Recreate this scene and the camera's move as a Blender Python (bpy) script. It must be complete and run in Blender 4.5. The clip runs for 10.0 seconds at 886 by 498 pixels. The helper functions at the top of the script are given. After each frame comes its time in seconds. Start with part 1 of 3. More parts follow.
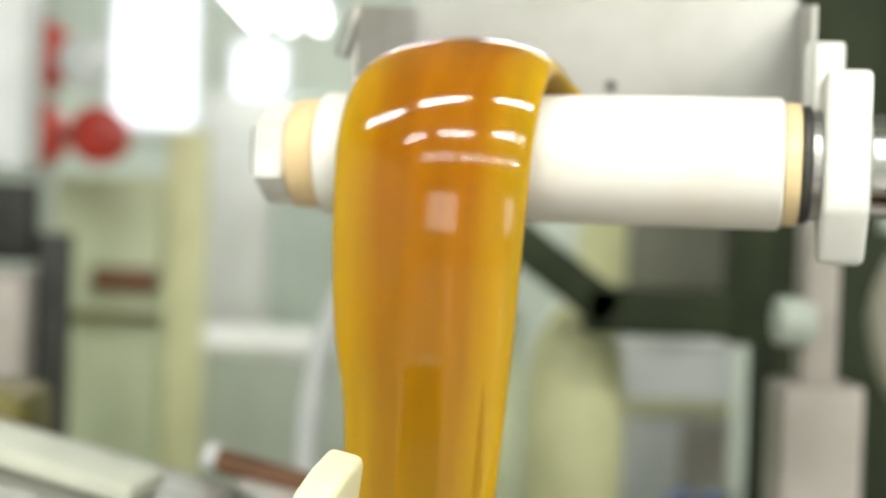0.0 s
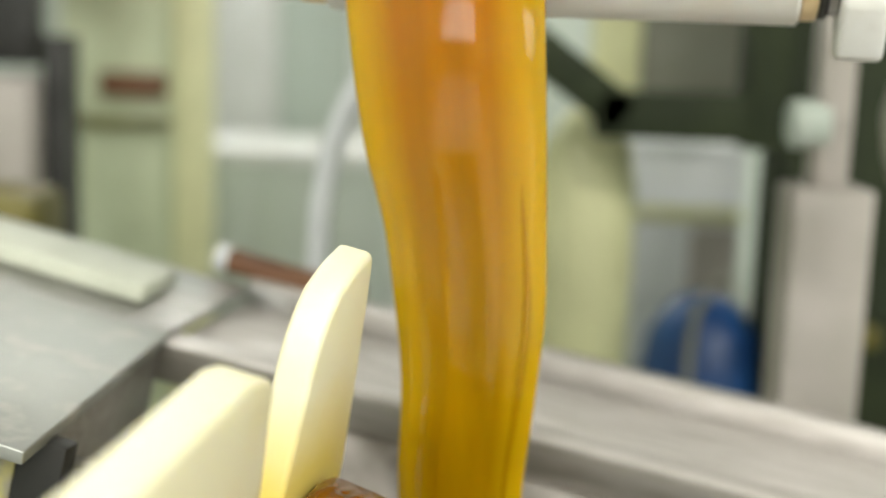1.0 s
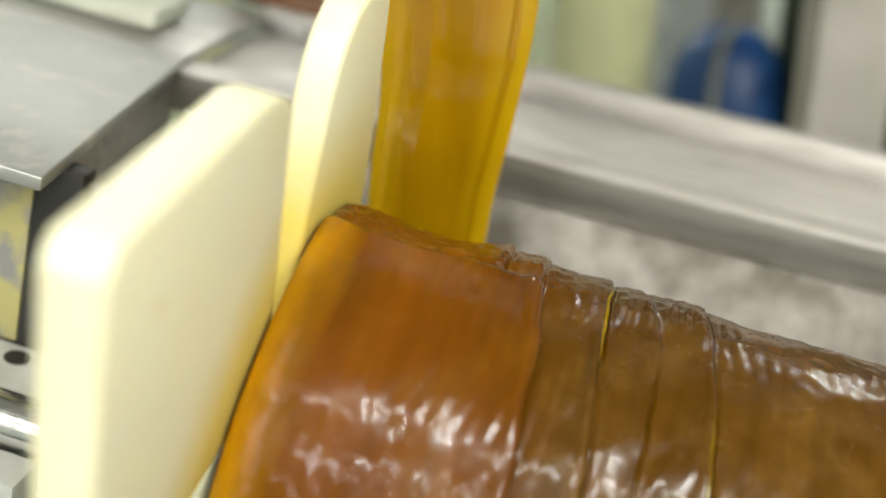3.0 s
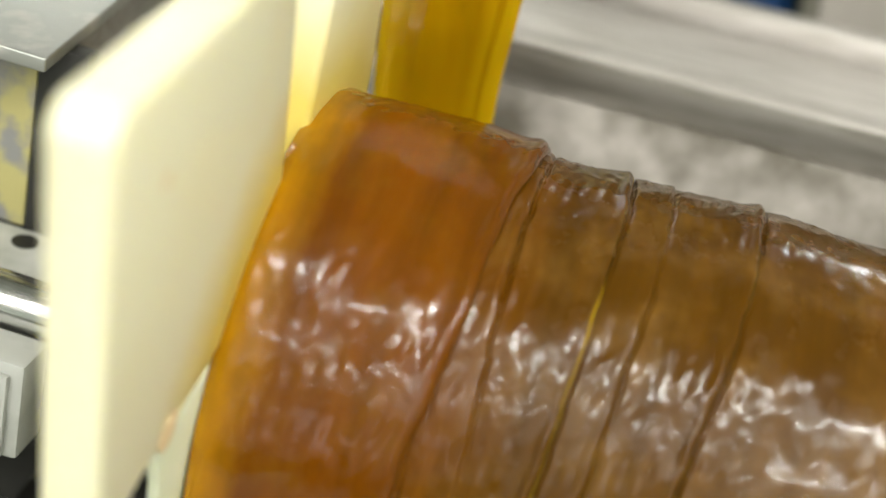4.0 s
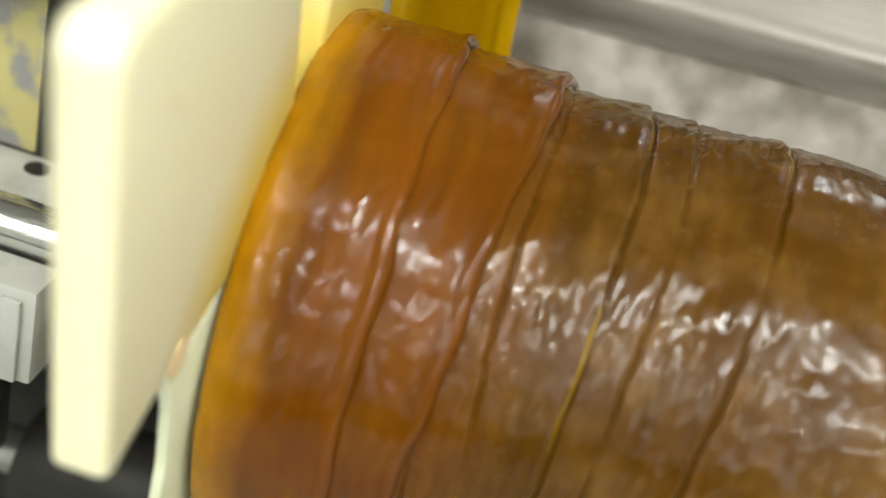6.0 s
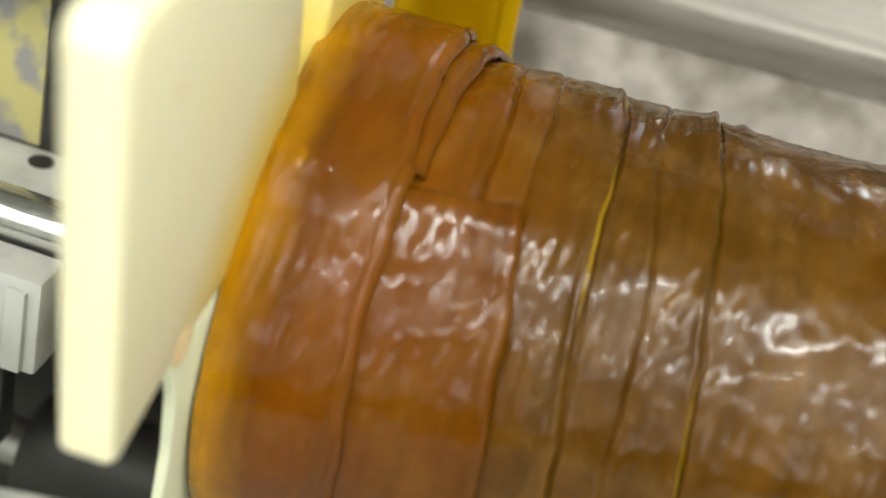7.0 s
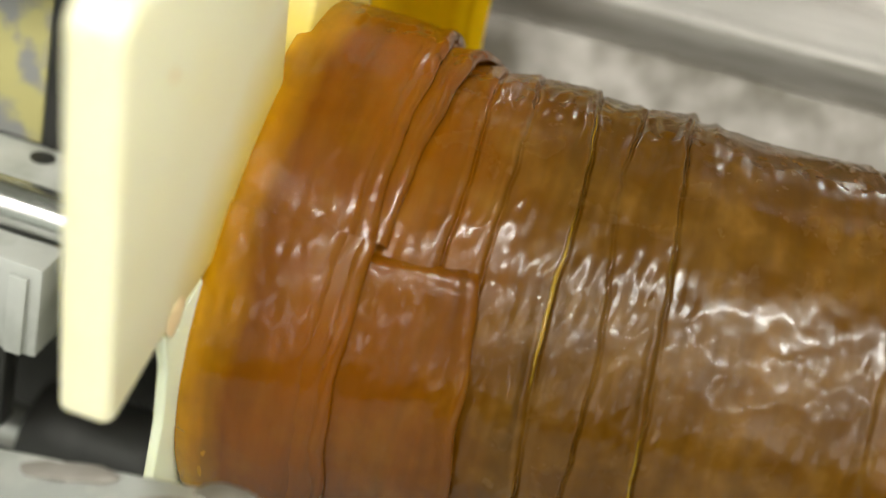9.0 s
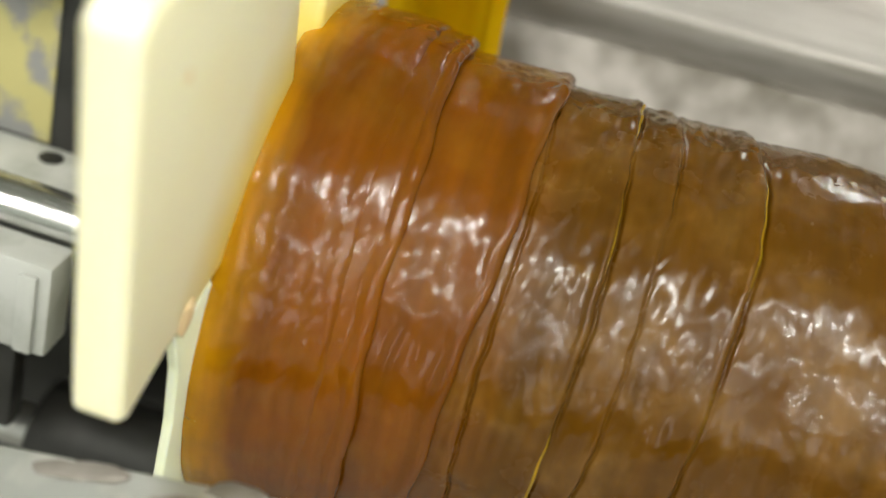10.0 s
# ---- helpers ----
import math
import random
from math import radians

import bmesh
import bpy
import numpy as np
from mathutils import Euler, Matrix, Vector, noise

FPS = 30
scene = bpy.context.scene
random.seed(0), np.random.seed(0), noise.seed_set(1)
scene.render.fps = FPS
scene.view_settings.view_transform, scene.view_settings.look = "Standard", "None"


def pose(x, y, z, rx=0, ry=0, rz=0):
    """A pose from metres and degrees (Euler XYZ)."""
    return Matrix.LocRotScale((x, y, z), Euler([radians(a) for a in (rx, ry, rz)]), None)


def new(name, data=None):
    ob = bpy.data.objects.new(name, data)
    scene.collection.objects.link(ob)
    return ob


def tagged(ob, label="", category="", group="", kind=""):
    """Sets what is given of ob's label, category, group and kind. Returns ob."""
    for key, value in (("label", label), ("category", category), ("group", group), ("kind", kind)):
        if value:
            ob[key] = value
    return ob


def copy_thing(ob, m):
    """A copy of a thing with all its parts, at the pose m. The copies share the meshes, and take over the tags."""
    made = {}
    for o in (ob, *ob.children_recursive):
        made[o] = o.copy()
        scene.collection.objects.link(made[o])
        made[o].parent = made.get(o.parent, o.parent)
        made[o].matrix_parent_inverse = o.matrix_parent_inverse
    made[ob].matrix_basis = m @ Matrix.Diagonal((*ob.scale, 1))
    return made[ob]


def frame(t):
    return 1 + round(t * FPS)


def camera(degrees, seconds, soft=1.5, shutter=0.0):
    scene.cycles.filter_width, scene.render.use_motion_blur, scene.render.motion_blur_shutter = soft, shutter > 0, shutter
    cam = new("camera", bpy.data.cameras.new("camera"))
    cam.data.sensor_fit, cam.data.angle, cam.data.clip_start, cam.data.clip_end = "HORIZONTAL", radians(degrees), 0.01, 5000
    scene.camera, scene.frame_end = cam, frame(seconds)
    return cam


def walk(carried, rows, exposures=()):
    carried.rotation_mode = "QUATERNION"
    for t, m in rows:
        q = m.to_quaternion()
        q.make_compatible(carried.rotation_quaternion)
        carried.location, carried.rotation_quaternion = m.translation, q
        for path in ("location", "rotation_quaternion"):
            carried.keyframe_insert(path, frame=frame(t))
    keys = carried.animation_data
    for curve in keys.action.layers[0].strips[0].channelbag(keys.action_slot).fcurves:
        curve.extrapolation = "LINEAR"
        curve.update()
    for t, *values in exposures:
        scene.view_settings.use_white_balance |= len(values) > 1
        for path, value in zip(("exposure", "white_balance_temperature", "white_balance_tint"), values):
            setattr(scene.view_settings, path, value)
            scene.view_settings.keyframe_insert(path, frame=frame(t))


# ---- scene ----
cam = camera(38.0, 10.0, soft=1.25, shutter=0.12)
cam.data.dof.use_dof = True
cam.data.dof.focus_distance = 0.93
cam.data.dof.aperture_fstop = 2.0

# seconds, place, yaw, pitch, roll
PATH = [
    (0, 0.000, 0.000, 1.400, 0.00, -1.00, 2.00),
    (0.5, 0.001, 0.007, 1.394, 0.08, -5.04, 1.99),
    (1, 0.002, 0.009, 1.389, 0.20, -9.46, 2.07),
    (1.5, -0.001, 0.014, 1.380, 0.42, -12.82, 1.88),
    (2, -0.001, 0.022, 1.375, 0.78, -15.50, 1.71),
    (2.5, 0.000, 0.029, 1.372, 0.73, -18.09, 1.73),
    (3, -0.002, 0.033, 1.369, 0.62, -20.98, 1.75),
    (4.5, -0.004, 0.030, 1.351, 0.85, -26.69, 1.91),
    (5, -0.003, 0.033, 1.351, 1.08, -27.56, 2.05),
    (5.5, -0.001, 0.033, 1.349, 1.40, -28.08, 1.97),
    (7, -0.002, 0.022, 1.348, 1.35, -28.26, 1.97),
    (7.5, 0.004, -0.003, 1.346, 1.47, -28.03, 2.10),
    (8, 0.011, -0.022, 1.348, 1.60, -27.93, 1.95),
    (8.5, 0.012, -0.032, 1.352, 1.58, -27.80, 2.09),
    (9, 0.015, -0.042, 1.352, 1.23, -27.25, 1.98),
    (9.5, 0.014, -0.048, 1.356, 1.39, -27.21, 2.15),
    (10, 0.008, -0.046, 1.354, 1.17, -27.23, 2.15),
]
walk(cam, [(t, pose(x, y, z, 90 + pitch, 0, yaw) @ pose(0, 0, 0, 0, 0, roll)) for t, x, y, z, yaw, pitch, roll in PATH])
scene.view_settings.exposure = 0.25

# ---- light ----
world = bpy.data.worlds.new("hall")
world.use_nodes = True
world.node_tree.nodes["Background"].inputs[0].default_value = (0.75, 0.85, 0.8, 1)
world.node_tree.nodes["Background"].inputs[1].default_value = 0.07
scene.world = world


# ---- materials ----
def material(name, base, rough=0.5, metal=0.0, spots=None, scale=12.0, detail=6.0, low=0.42, high=0.62, bump=0.0,
             bump_scale=60.0, stretch=(1, 1, 1), coat=0.0, sss=0.0, sss_colour=None, emit=None, rough_var=0.0, random_tint=0.0):
    m = bpy.data.materials.new(name)
    m.use_nodes = True
    nt = m.node_tree
    n, l = nt.nodes, nt.links
    b = n["Principled BSDF"]
    b.inputs["Base Color"].default_value = (*base, 1)
    b.inputs["Roughness"].default_value = rough
    b.inputs["Metallic"].default_value = metal
    b.inputs["Coat Weight"].default_value = coat
    b.inputs["Coat Roughness"].default_value = 0.08
    if sss:
        b.inputs["Subsurface Weight"].default_value = sss
        b.inputs["Subsurface Radius"].default_value = sss_colour or (0.02, 0.008, 0.002)
        b.inputs["Subsurface Scale"].default_value = 1.0
    if emit:
        b.inputs["Emission Color"].default_value = (*emit[:3], 1)
        b.inputs["Emission Strength"].default_value = emit[3]
    co = n.new("ShaderNodeTexCoord")
    mp = n.new("ShaderNodeMapping")
    mp.inputs["Scale"].default_value = stretch
    l.new(co.outputs["Object"], mp.inputs["Vector"])
    col = None
    if spots:
        t1 = n.new("ShaderNodeTexNoise")
        t1.inputs["Scale"].default_value = scale
        t1.inputs["Detail"].default_value = detail
        l.new(mp.outputs[0], t1.inputs["Vector"])
        rp = n.new("ShaderNodeMapRange")
        rp.inputs["From Min"].default_value, rp.inputs["From Max"].default_value = low, high
        l.new(t1.outputs["Fac"], rp.inputs["Value"])
        mx = n.new("ShaderNodeMix")
        mx.data_type = "RGBA"
        mx.inputs["A"].default_value, mx.inputs["B"].default_value = (*base, 1), (*spots, 1)
        l.new(rp.outputs[0], mx.inputs["Factor"])
        l.new(mx.outputs["Result"], b.inputs["Base Color"])
        if rough_var:
            rr = n.new("ShaderNodeMapRange")
            rr.inputs["To Min"].default_value, rr.inputs["To Max"].default_value = rough, rough + rough_var
            l.new(rp.outputs[0], rr.inputs["Value"])
            l.new(rr.outputs[0], b.inputs["Roughness"])
    if bump:
        t2 = n.new("ShaderNodeTexNoise")
        t2.inputs["Scale"].default_value = bump_scale
        t2.inputs["Detail"].default_value = 5
        l.new(mp.outputs[0], t2.inputs["Vector"])
        bp = n.new("ShaderNodeBump")
        bp.inputs["Strength"].default_value = bump
        bp.inputs["Distance"].default_value = 0.002
        l.new(t2.outputs["Fac"], bp.inputs["Height"])
        l.new(bp.outputs[0], b.inputs["Normal"])
    return m


STEEL = material("brushed_steel", (0.5, 0.5, 0.49), 0.28, 0.9, (0.38, 0.37, 0.35), 9, bump=0.15, bump_scale=40, stretch=(1, 12, 12), rough_var=0.2)
STEEL_DULL = material("dull_steel", (0.35, 0.36, 0.34), 0.42, 0.75, (0.54, 0.53, 0.50), 26, low=0.52, high=0.72, bump=0.2, bump_scale=90, rough_var=0.25)
STEEL_WET = material("sugary_steel", (0.24, 0.22, 0.20), 0.45, 0.25, (0.10, 0.088, 0.068), 13, low=0.40, high=0.64, bump=0.35, bump_scale=45, rough_var=0.2)
STEEL_POLISHED = material("polished_steel", (0.62, 0.62, 0.61), 0.16, 1.0, (0.5, 0.5, 0.49), 20, bump=0.08, bump_scale=30, stretch=(1, 14, 14), rough_var=0.12)
# rail steel with the shade on the lip front put into its colour
STEEL_LIP = material("shaded_steel", (0.27, 0.255, 0.23), 0.4, 0.5, (0.2, 0.185, 0.16), 10, bump=0.2, stretch=(1, 8, 8))
STRIP_STEEL = material("pale_steel", (0.62, 0.585, 0.56), 0.36, 0.25, (0.45, 0.42, 0.39), 11, bump=0.15, stretch=(1, 9, 9), rough_var=0.2)
TRAY = material("grey_tray_steel", (0.43, 0.43, 0.41), 0.45, 0.2, (0.36, 0.36, 0.33), 7, bump=0.15)
STRIP = material("pale_strip_paint", (0.55, 0.57, 0.48), 0.5, 0, (0.46, 0.48, 0.4), 8, bump=0.1)
STEEL_DARK = material("dark_steel", (0.035, 0.034, 0.032), 0.5, 0.4, (0.018, 0.018, 0.016), 12, bump=0.25)
PAINT_LIGHT = material("pale_grey_paint", (0.72, 0.72, 0.7), 0.4, 0, (0.6, 0.59, 0.55), 18, low=0.5, high=0.75, bump=0.12)
PLASTIC_LOW = material("pale_green_plastic", (0.70, 0.74, 0.56), 0.42, 0, (0.66, 0.66, 0.44), 7, low=0.55, high=0.85, bump=0.1, sss=0.3, sss_colour=(0.02, 0.018, 0.008))
PLASTIC = material("cream_plastic", (0.80, 0.76, 0.54), 0.42, 0, (0.80, 0.71, 0.42), 7, low=0.55, high=0.85, bump=0.1, bump_scale=70, sss=0.35, sss_colour=(0.02, 0.018, 0.008))
ROLLER_WHITE = material("white_roller_plastic", (0.84, 0.82, 0.78), 0.38, 0, (0.8, 0.74, 0.66), 9, low=0.5, high=0.8, bump=0.08, sss=0.2, sss_colour=(0.01, 0.008, 0.006))
ROLLER_CAP = material("tan_plastic", (0.8, 0.62, 0.36), 0.45, 0, (0.72, 0.52, 0.28), 16, bump=0.1)
GAP_BLACK = material("gap_black", (0.03, 0.03, 0.03), 0.6, 0, (0.05, 0.05, 0.045), 30, bump=0.2)
WALL = material("pale_green_wall", (0.54, 0.60, 0.54), 0.6, 0, (0.45, 0.5, 0.44), 1.2, bump=0.1)
FLOOR = material("pale_grey_floor", (0.33, 0.33, 0.31), 0.3, 0, (0.26, 0.26, 0.235), 3.0, bump=0.15)
CEIL = material("grey_white_ceiling", (0.52, 0.53, 0.50), 0.7, 0, (0.44, 0.45, 0.42), 2.0)
YELLOW_PALE = material("pale_yellow_paint", (0.72, 0.72, 0.42), 0.45, 0, (0.62, 0.62, 0.36), 5, bump=0.1)
GREEN_DARK = material("dark_green_paint", (0.012, 0.020, 0.004), 0.75, 0, (0.022, 0.032, 0.008), 6, bump=0.15)
GREEN_PALE = material("pale_green_paint", (0.60, 0.66, 0.46), 0.5, 0, (0.52, 0.57, 0.38), 5, bump=0.1)
GREY_POST = material("grey_pink_paint", (0.46, 0.42, 0.39), 0.5, 0, (0.38, 0.35, 0.31), 5, bump=0.15)
PANEL_GREY = material("olive_grey_paint", (0.26, 0.26, 0.21), 0.5, 0, (0.2, 0.2, 0.15), 4, bump=0.1)
BLUE = material("blue_plastic", (0.022, 0.10, 0.30), 0.4, 0, (0.012, 0.055, 0.19), 6, bump=0.1)
RED = material("red_plastic", (0.6, 0.05, 0.03), 0.35, 0, (0.45, 0.03, 0.02), 8)
WHITE = material("white_enamel", (0.8, 0.82, 0.84), 0.35, 0, (0.7, 0.72, 0.74), 6)
BROWN = material("brown_wood", (0.20, 0.09, 0.04), 0.55, 0, (0.13, 0.055, 0.025), 10, bump=0.2, stretch=(1, 6, 6))
OLIVE = material("olive_paint", (0.20, 0.17, 0.03), 0.5, 0, (0.13, 0.11, 0.02), 8)
BOARD = material("stained_board", (0.42, 0.38, 0.16), 0.6, 0, (0.22, 0.22, 0.22), 22, low=0.45, high=0.58)
BEARING = material("grey_casting_paint", (0.46, 0.47, 0.45), 0.45, 0.1, (0.33, 0.34, 0.31), 20, low=0.45, high=0.7, bump=0.2)


def candy_glow(m, near, far, colour):
    """Glow of the candy on the plates, painted yellow by distance from the roll's axis."""
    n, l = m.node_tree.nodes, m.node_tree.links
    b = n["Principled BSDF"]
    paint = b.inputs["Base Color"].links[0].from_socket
    co, flat, size, spread, glow_mask = (n.new("ShaderNode" + k) for k in ("TexCoord", "Mapping", "VectorMath", "TexNoise", "MapRange"))
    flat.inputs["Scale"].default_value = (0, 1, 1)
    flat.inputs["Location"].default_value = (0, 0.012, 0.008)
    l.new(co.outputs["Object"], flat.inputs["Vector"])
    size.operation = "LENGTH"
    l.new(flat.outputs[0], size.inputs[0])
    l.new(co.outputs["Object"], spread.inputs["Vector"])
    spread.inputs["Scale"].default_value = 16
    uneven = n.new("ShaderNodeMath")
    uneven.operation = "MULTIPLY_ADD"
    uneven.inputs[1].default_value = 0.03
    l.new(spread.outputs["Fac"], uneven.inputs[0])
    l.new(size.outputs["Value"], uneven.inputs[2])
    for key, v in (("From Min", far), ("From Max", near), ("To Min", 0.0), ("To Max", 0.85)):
        glow_mask.inputs[key].default_value = v
    l.new(uneven.outputs[0], glow_mask.inputs["Value"])
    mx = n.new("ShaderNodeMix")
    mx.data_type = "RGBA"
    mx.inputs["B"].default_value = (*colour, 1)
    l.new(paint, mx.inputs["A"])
    l.new(glow_mask.outputs[0], mx.inputs["Factor"])
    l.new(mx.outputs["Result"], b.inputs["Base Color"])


candy_glow(PLASTIC, 0.232, 0.305, (0.72, 0.55, 0.07))
TUBE = material("lit_tube", (0.9, 0.9, 0.9), 0.4, emit=(0.95, 1.0, 0.98, 9.0))
PANE = material("bright_window_glass", (0.85, 0.88, 0.95), 0.2, emit=(0.86, 0.9, 1.0, 1.0))
PANE_SOUTH = material("daylit_window_glass", (0.85, 0.88, 0.95), 0.2, emit=(1.0, 0.95, 0.95, 3.4))


def candy(name, fresh, aged, x0, x1, along, streak, dark, light, rough, bump_scale, bump, inner, rim=None, clear=0.0, shine=0.3, milk=None, thin=None):
    """Cooked sugar: amber, glossy, lets light in. Fresh laps are orange, older ones are browner and milky."""
    m = bpy.data.materials.new(name)
    m.use_nodes = True
    n, l = m.node_tree.nodes, m.node_tree.links
    b = n["Principled BSDF"]
    co = n.new("ShaderNodeTexCoord")
    sx = n.new("ShaderNodeSeparateXYZ")
    l.new(co.outputs["Object"], sx.inputs[0])

    def noise_at(scale, stretch, detail=4):
        mp = n.new("ShaderNodeMapping")
        mp.inputs["Scale"].default_value = stretch
        l.new(co.outputs["Object"], mp.inputs["Vector"])
        t = n.new("ShaderNodeTexNoise")
        t.inputs["Scale"].default_value = scale
        t.inputs["Detail"].default_value = detail
        l.new(mp.outputs[0], t.inputs["Vector"])
        return t.outputs["Fac"]

    def ranged(socket, a, b, c, d):
        r = n.new("ShaderNodeMapRange")
        for key, v in (("From Min", a), ("From Max", b), ("To Min", c), ("To Max", d)):
            r.inputs[key].default_value = v
        l.new(socket, r.inputs["Value"])
        return r.outputs[0]

    ad = n.new("ShaderNodeMath")
    ad.operation = "MULTIPLY_ADD"
    l.new(noise_at(9, (1, 1, 1)), ad.inputs[0])
    ad.inputs[1].default_value = 0.04
    l.new(sx.outputs[along], ad.inputs[2])
    mx = n.new("ShaderNodeMix")
    mx.data_type = "RGBA"
    mx.inputs["A"].default_value, mx.inputs["B"].default_value = (*fresh, 1), (*aged, 1)
    l.new(ranged(ad.outputs[0], x0 + 0.02, x1 + 0.02, 0, 1), mx.inputs["Factor"])
    body = mx.outputs["Result"]
    if rim:
        # light glowing through the end rim is painted as a brighter yellow
        rim_glow = n.new("ShaderNodeMix")
        rim_glow.data_type = "RGBA"
        rim_glow.inputs["A"].default_value = (*rim, 1)
        l.new(body, rim_glow.inputs["B"])
        l.new(ranged(ad.outputs[0], 0.025, 0.06, 0, 1), rim_glow.inputs["Factor"])
        body = rim_glow.outputs["Result"]
    if milk:
        # paler tan patches mixed into the colour by noise
        pale = n.new("ShaderNodeMix")
        pale.data_type = "RGBA"
        pale.inputs["B"].default_value = (*milk[:3], 1)
        l.new(body, pale.inputs["A"])
        both = n.new("ShaderNodeMath")
        both.operation = "MULTIPLY"
        l.new(ranged(noise_at(milk[3], (0.8, 1, 1), 3), 0.44, 0.66, 0, milk[4]), both.inputs[0])
        l.new(ranged(noise_at(90, (1, 0.5, 0.5), 2), 0.3, 0.6, 0.3, 1), both.inputs[1])
        l.new(both.outputs[0], pale.inputs["Factor"])
        body = pale.outputs["Result"]
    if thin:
        # light through the thinner sides is painted as a paler base colour
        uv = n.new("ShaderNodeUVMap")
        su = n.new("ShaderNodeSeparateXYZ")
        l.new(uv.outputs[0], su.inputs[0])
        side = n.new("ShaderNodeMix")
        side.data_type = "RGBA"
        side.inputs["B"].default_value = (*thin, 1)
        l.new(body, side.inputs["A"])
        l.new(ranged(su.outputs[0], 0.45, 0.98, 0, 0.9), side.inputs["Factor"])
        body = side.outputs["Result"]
    hv = n.new("ShaderNodeHueSaturation")
    l.new(ranged(noise_at(streak[0], streak[1:4]), 0.32, 0.68, dark, light), hv.inputs["Value"])
    l.new(body, hv.inputs["Color"])
    l.new(hv.outputs[0], b.inputs["Base Color"])
    l.new(ranged(noise_at(35, (1, 1, 1)), 0.35, 0.7, rough, rough * 1.7), b.inputs["Roughness"])
    b.inputs["IOR"].default_value = 1.45
    b.inputs["Transmission Weight"].default_value = clear
    b.inputs["Subsurface Weight"].default_value = inner
    b.inputs["Subsurface Radius"].default_value = (0.03, 0.014, 0.002)
    b.inputs["Subsurface Scale"].default_value = 0.6
    b.inputs["Specular IOR Level"].default_value = shine
    b.inputs["Coat Weight"].default_value = 0.12
    b.inputs["Coat Roughness"].default_value = 0.05
    bp = n.new("ShaderNodeBump")
    bp.inputs["Strength"].default_value = bump
    bp.inputs["Distance"].default_value = 0.003
    l.new(noise_at(bump_scale, (1, 1, 1), 2), bp.inputs["Height"])
    l.new(bp.outputs[0], b.inputs["Normal"])
    l.new(bp.outputs[0], b.inputs["Coat Normal"])
    return m


CANDY_ROLL = candy("aged_candy_roll", (0.140, 0.043, 0.0002), (0.068, 0.027, 0.0006), 0.10, 0.20, 0, (20, 3.2, 0.3, 0.3), 0.84, 1.15, 0.18, 60, 0.16, 0.1, None, 0, 0.28, (0.165, 0.086, 0.016, 26, 0.4))
CANDY_FRESH = candy("fresh_candy_lap", (0.138, 0.040, 0.0001), (0.094, 0.029, 0.0001), 0.08, 0.18, 0, (17, 3.2, 0.4, 0.4), 0.82, 1.15, 0.16, 60, 0.16, 0.16, (0.42, 0.19, 0.001), 0, 0.28, (0.17, 0.075, 0.004, 24, 0.35))
CANDY_EDGE = candy("candy_edge_glow", (0.26, 0.145, 0.002), (0.22, 0.12, 0.002), 0.1, 0.4, 0, (20, 3, 1, 1), 0.7, 1.2, 0.12, 60, 0.1, 0.4, None, 0, 0.4)
# yellower lower down: light through the thinner ribbon, put into the colour
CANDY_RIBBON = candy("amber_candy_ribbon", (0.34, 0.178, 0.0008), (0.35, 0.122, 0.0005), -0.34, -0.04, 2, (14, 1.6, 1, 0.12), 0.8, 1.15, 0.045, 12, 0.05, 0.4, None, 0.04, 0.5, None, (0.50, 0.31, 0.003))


# ---- mesh helpers ----
def link(name, bm, mat, parent=None, label="", smooth=True):
    me = bpy.data.meshes.new(name)
    bmesh.ops.recalc_face_normals(bm, faces=bm.faces[:])
    bm.to_mesh(me)
    bm.free()
    me.materials.append(mat)
    if smooth:
        me.shade_smooth()
        me.set_sharp_from_angle(angle=radians(40))
    ob = new(name, me)
    if parent:
        ob.parent = parent
    if label:
        tagged(ob, label)
    return ob


def part(name, bm, mat, parent, label=""):
    return link(name, bm, mat, parent, label)


def thing(name, m, label, category, group="", kind=""):
    ob = new(name)
    ob.empty_display_size = 0.05
    ob.matrix_basis = m
    return tagged(ob, label, category, group, kind)


def box(x0, x1, y0, y1, z0, z1, bevel=0.004, seg=2, bm=None, m=None):
    own = bmesh.new()
    bmesh.ops.create_cube(own, size=1)
    for v in own.verts:
        v.co = Vector((x0 + (v.co.x + 0.5) * (x1 - x0), y0 + (v.co.y + 0.5) * (y1 - y0), z0 + (v.co.z + 0.5) * (z1 - z0)))
    if bevel:
        bmesh.ops.bevel(own, geom=own.edges[:], offset=bevel, segments=seg, profile=0.5, affect="EDGES")
    if m:
        own.transform(m)
    if bm is None:
        return own
    tmp = bpy.data.meshes.new("tmp")
    own.to_mesh(tmp)
    own.free()
    bm.from_mesh(tmp)
    bpy.data.meshes.remove(tmp)
    return bm


def turned(profile, seg=48, m=None):
    """A body turned round the x axis; profile: (x, radius) from end to end."""
    bm = bmesh.new()
    rings = []
    for x, r in profile:
        rings.append([bm.verts.new((x, r * math.cos(2 * math.pi * k / seg), r * math.sin(2 * math.pi * k / seg))) for k in range(seg)])
    for a, b in zip(rings, rings[1:]):
        for k in range(seg):
            bm.faces.new((a[k], a[(k + 1) % seg], b[(k + 1) % seg], b[k]))
    bm.faces.new(rings[0])
    bm.faces.new(rings[-1][::-1])
    if m:
        bm.transform(m)
    return bm


def rod(a, b, r, seg=24, bevel=0.002):
    a, b = Vector(a), Vector(b)
    d = (b - a).length
    q = (b - a).to_track_quat("X", "Z").to_matrix().to_4x4()
    e = min(bevel, r * 0.5)
    return turned([(0, r - e), (e, r), (d - e, r), (d, r - e)], seg, Matrix.Translation(a) @ q)


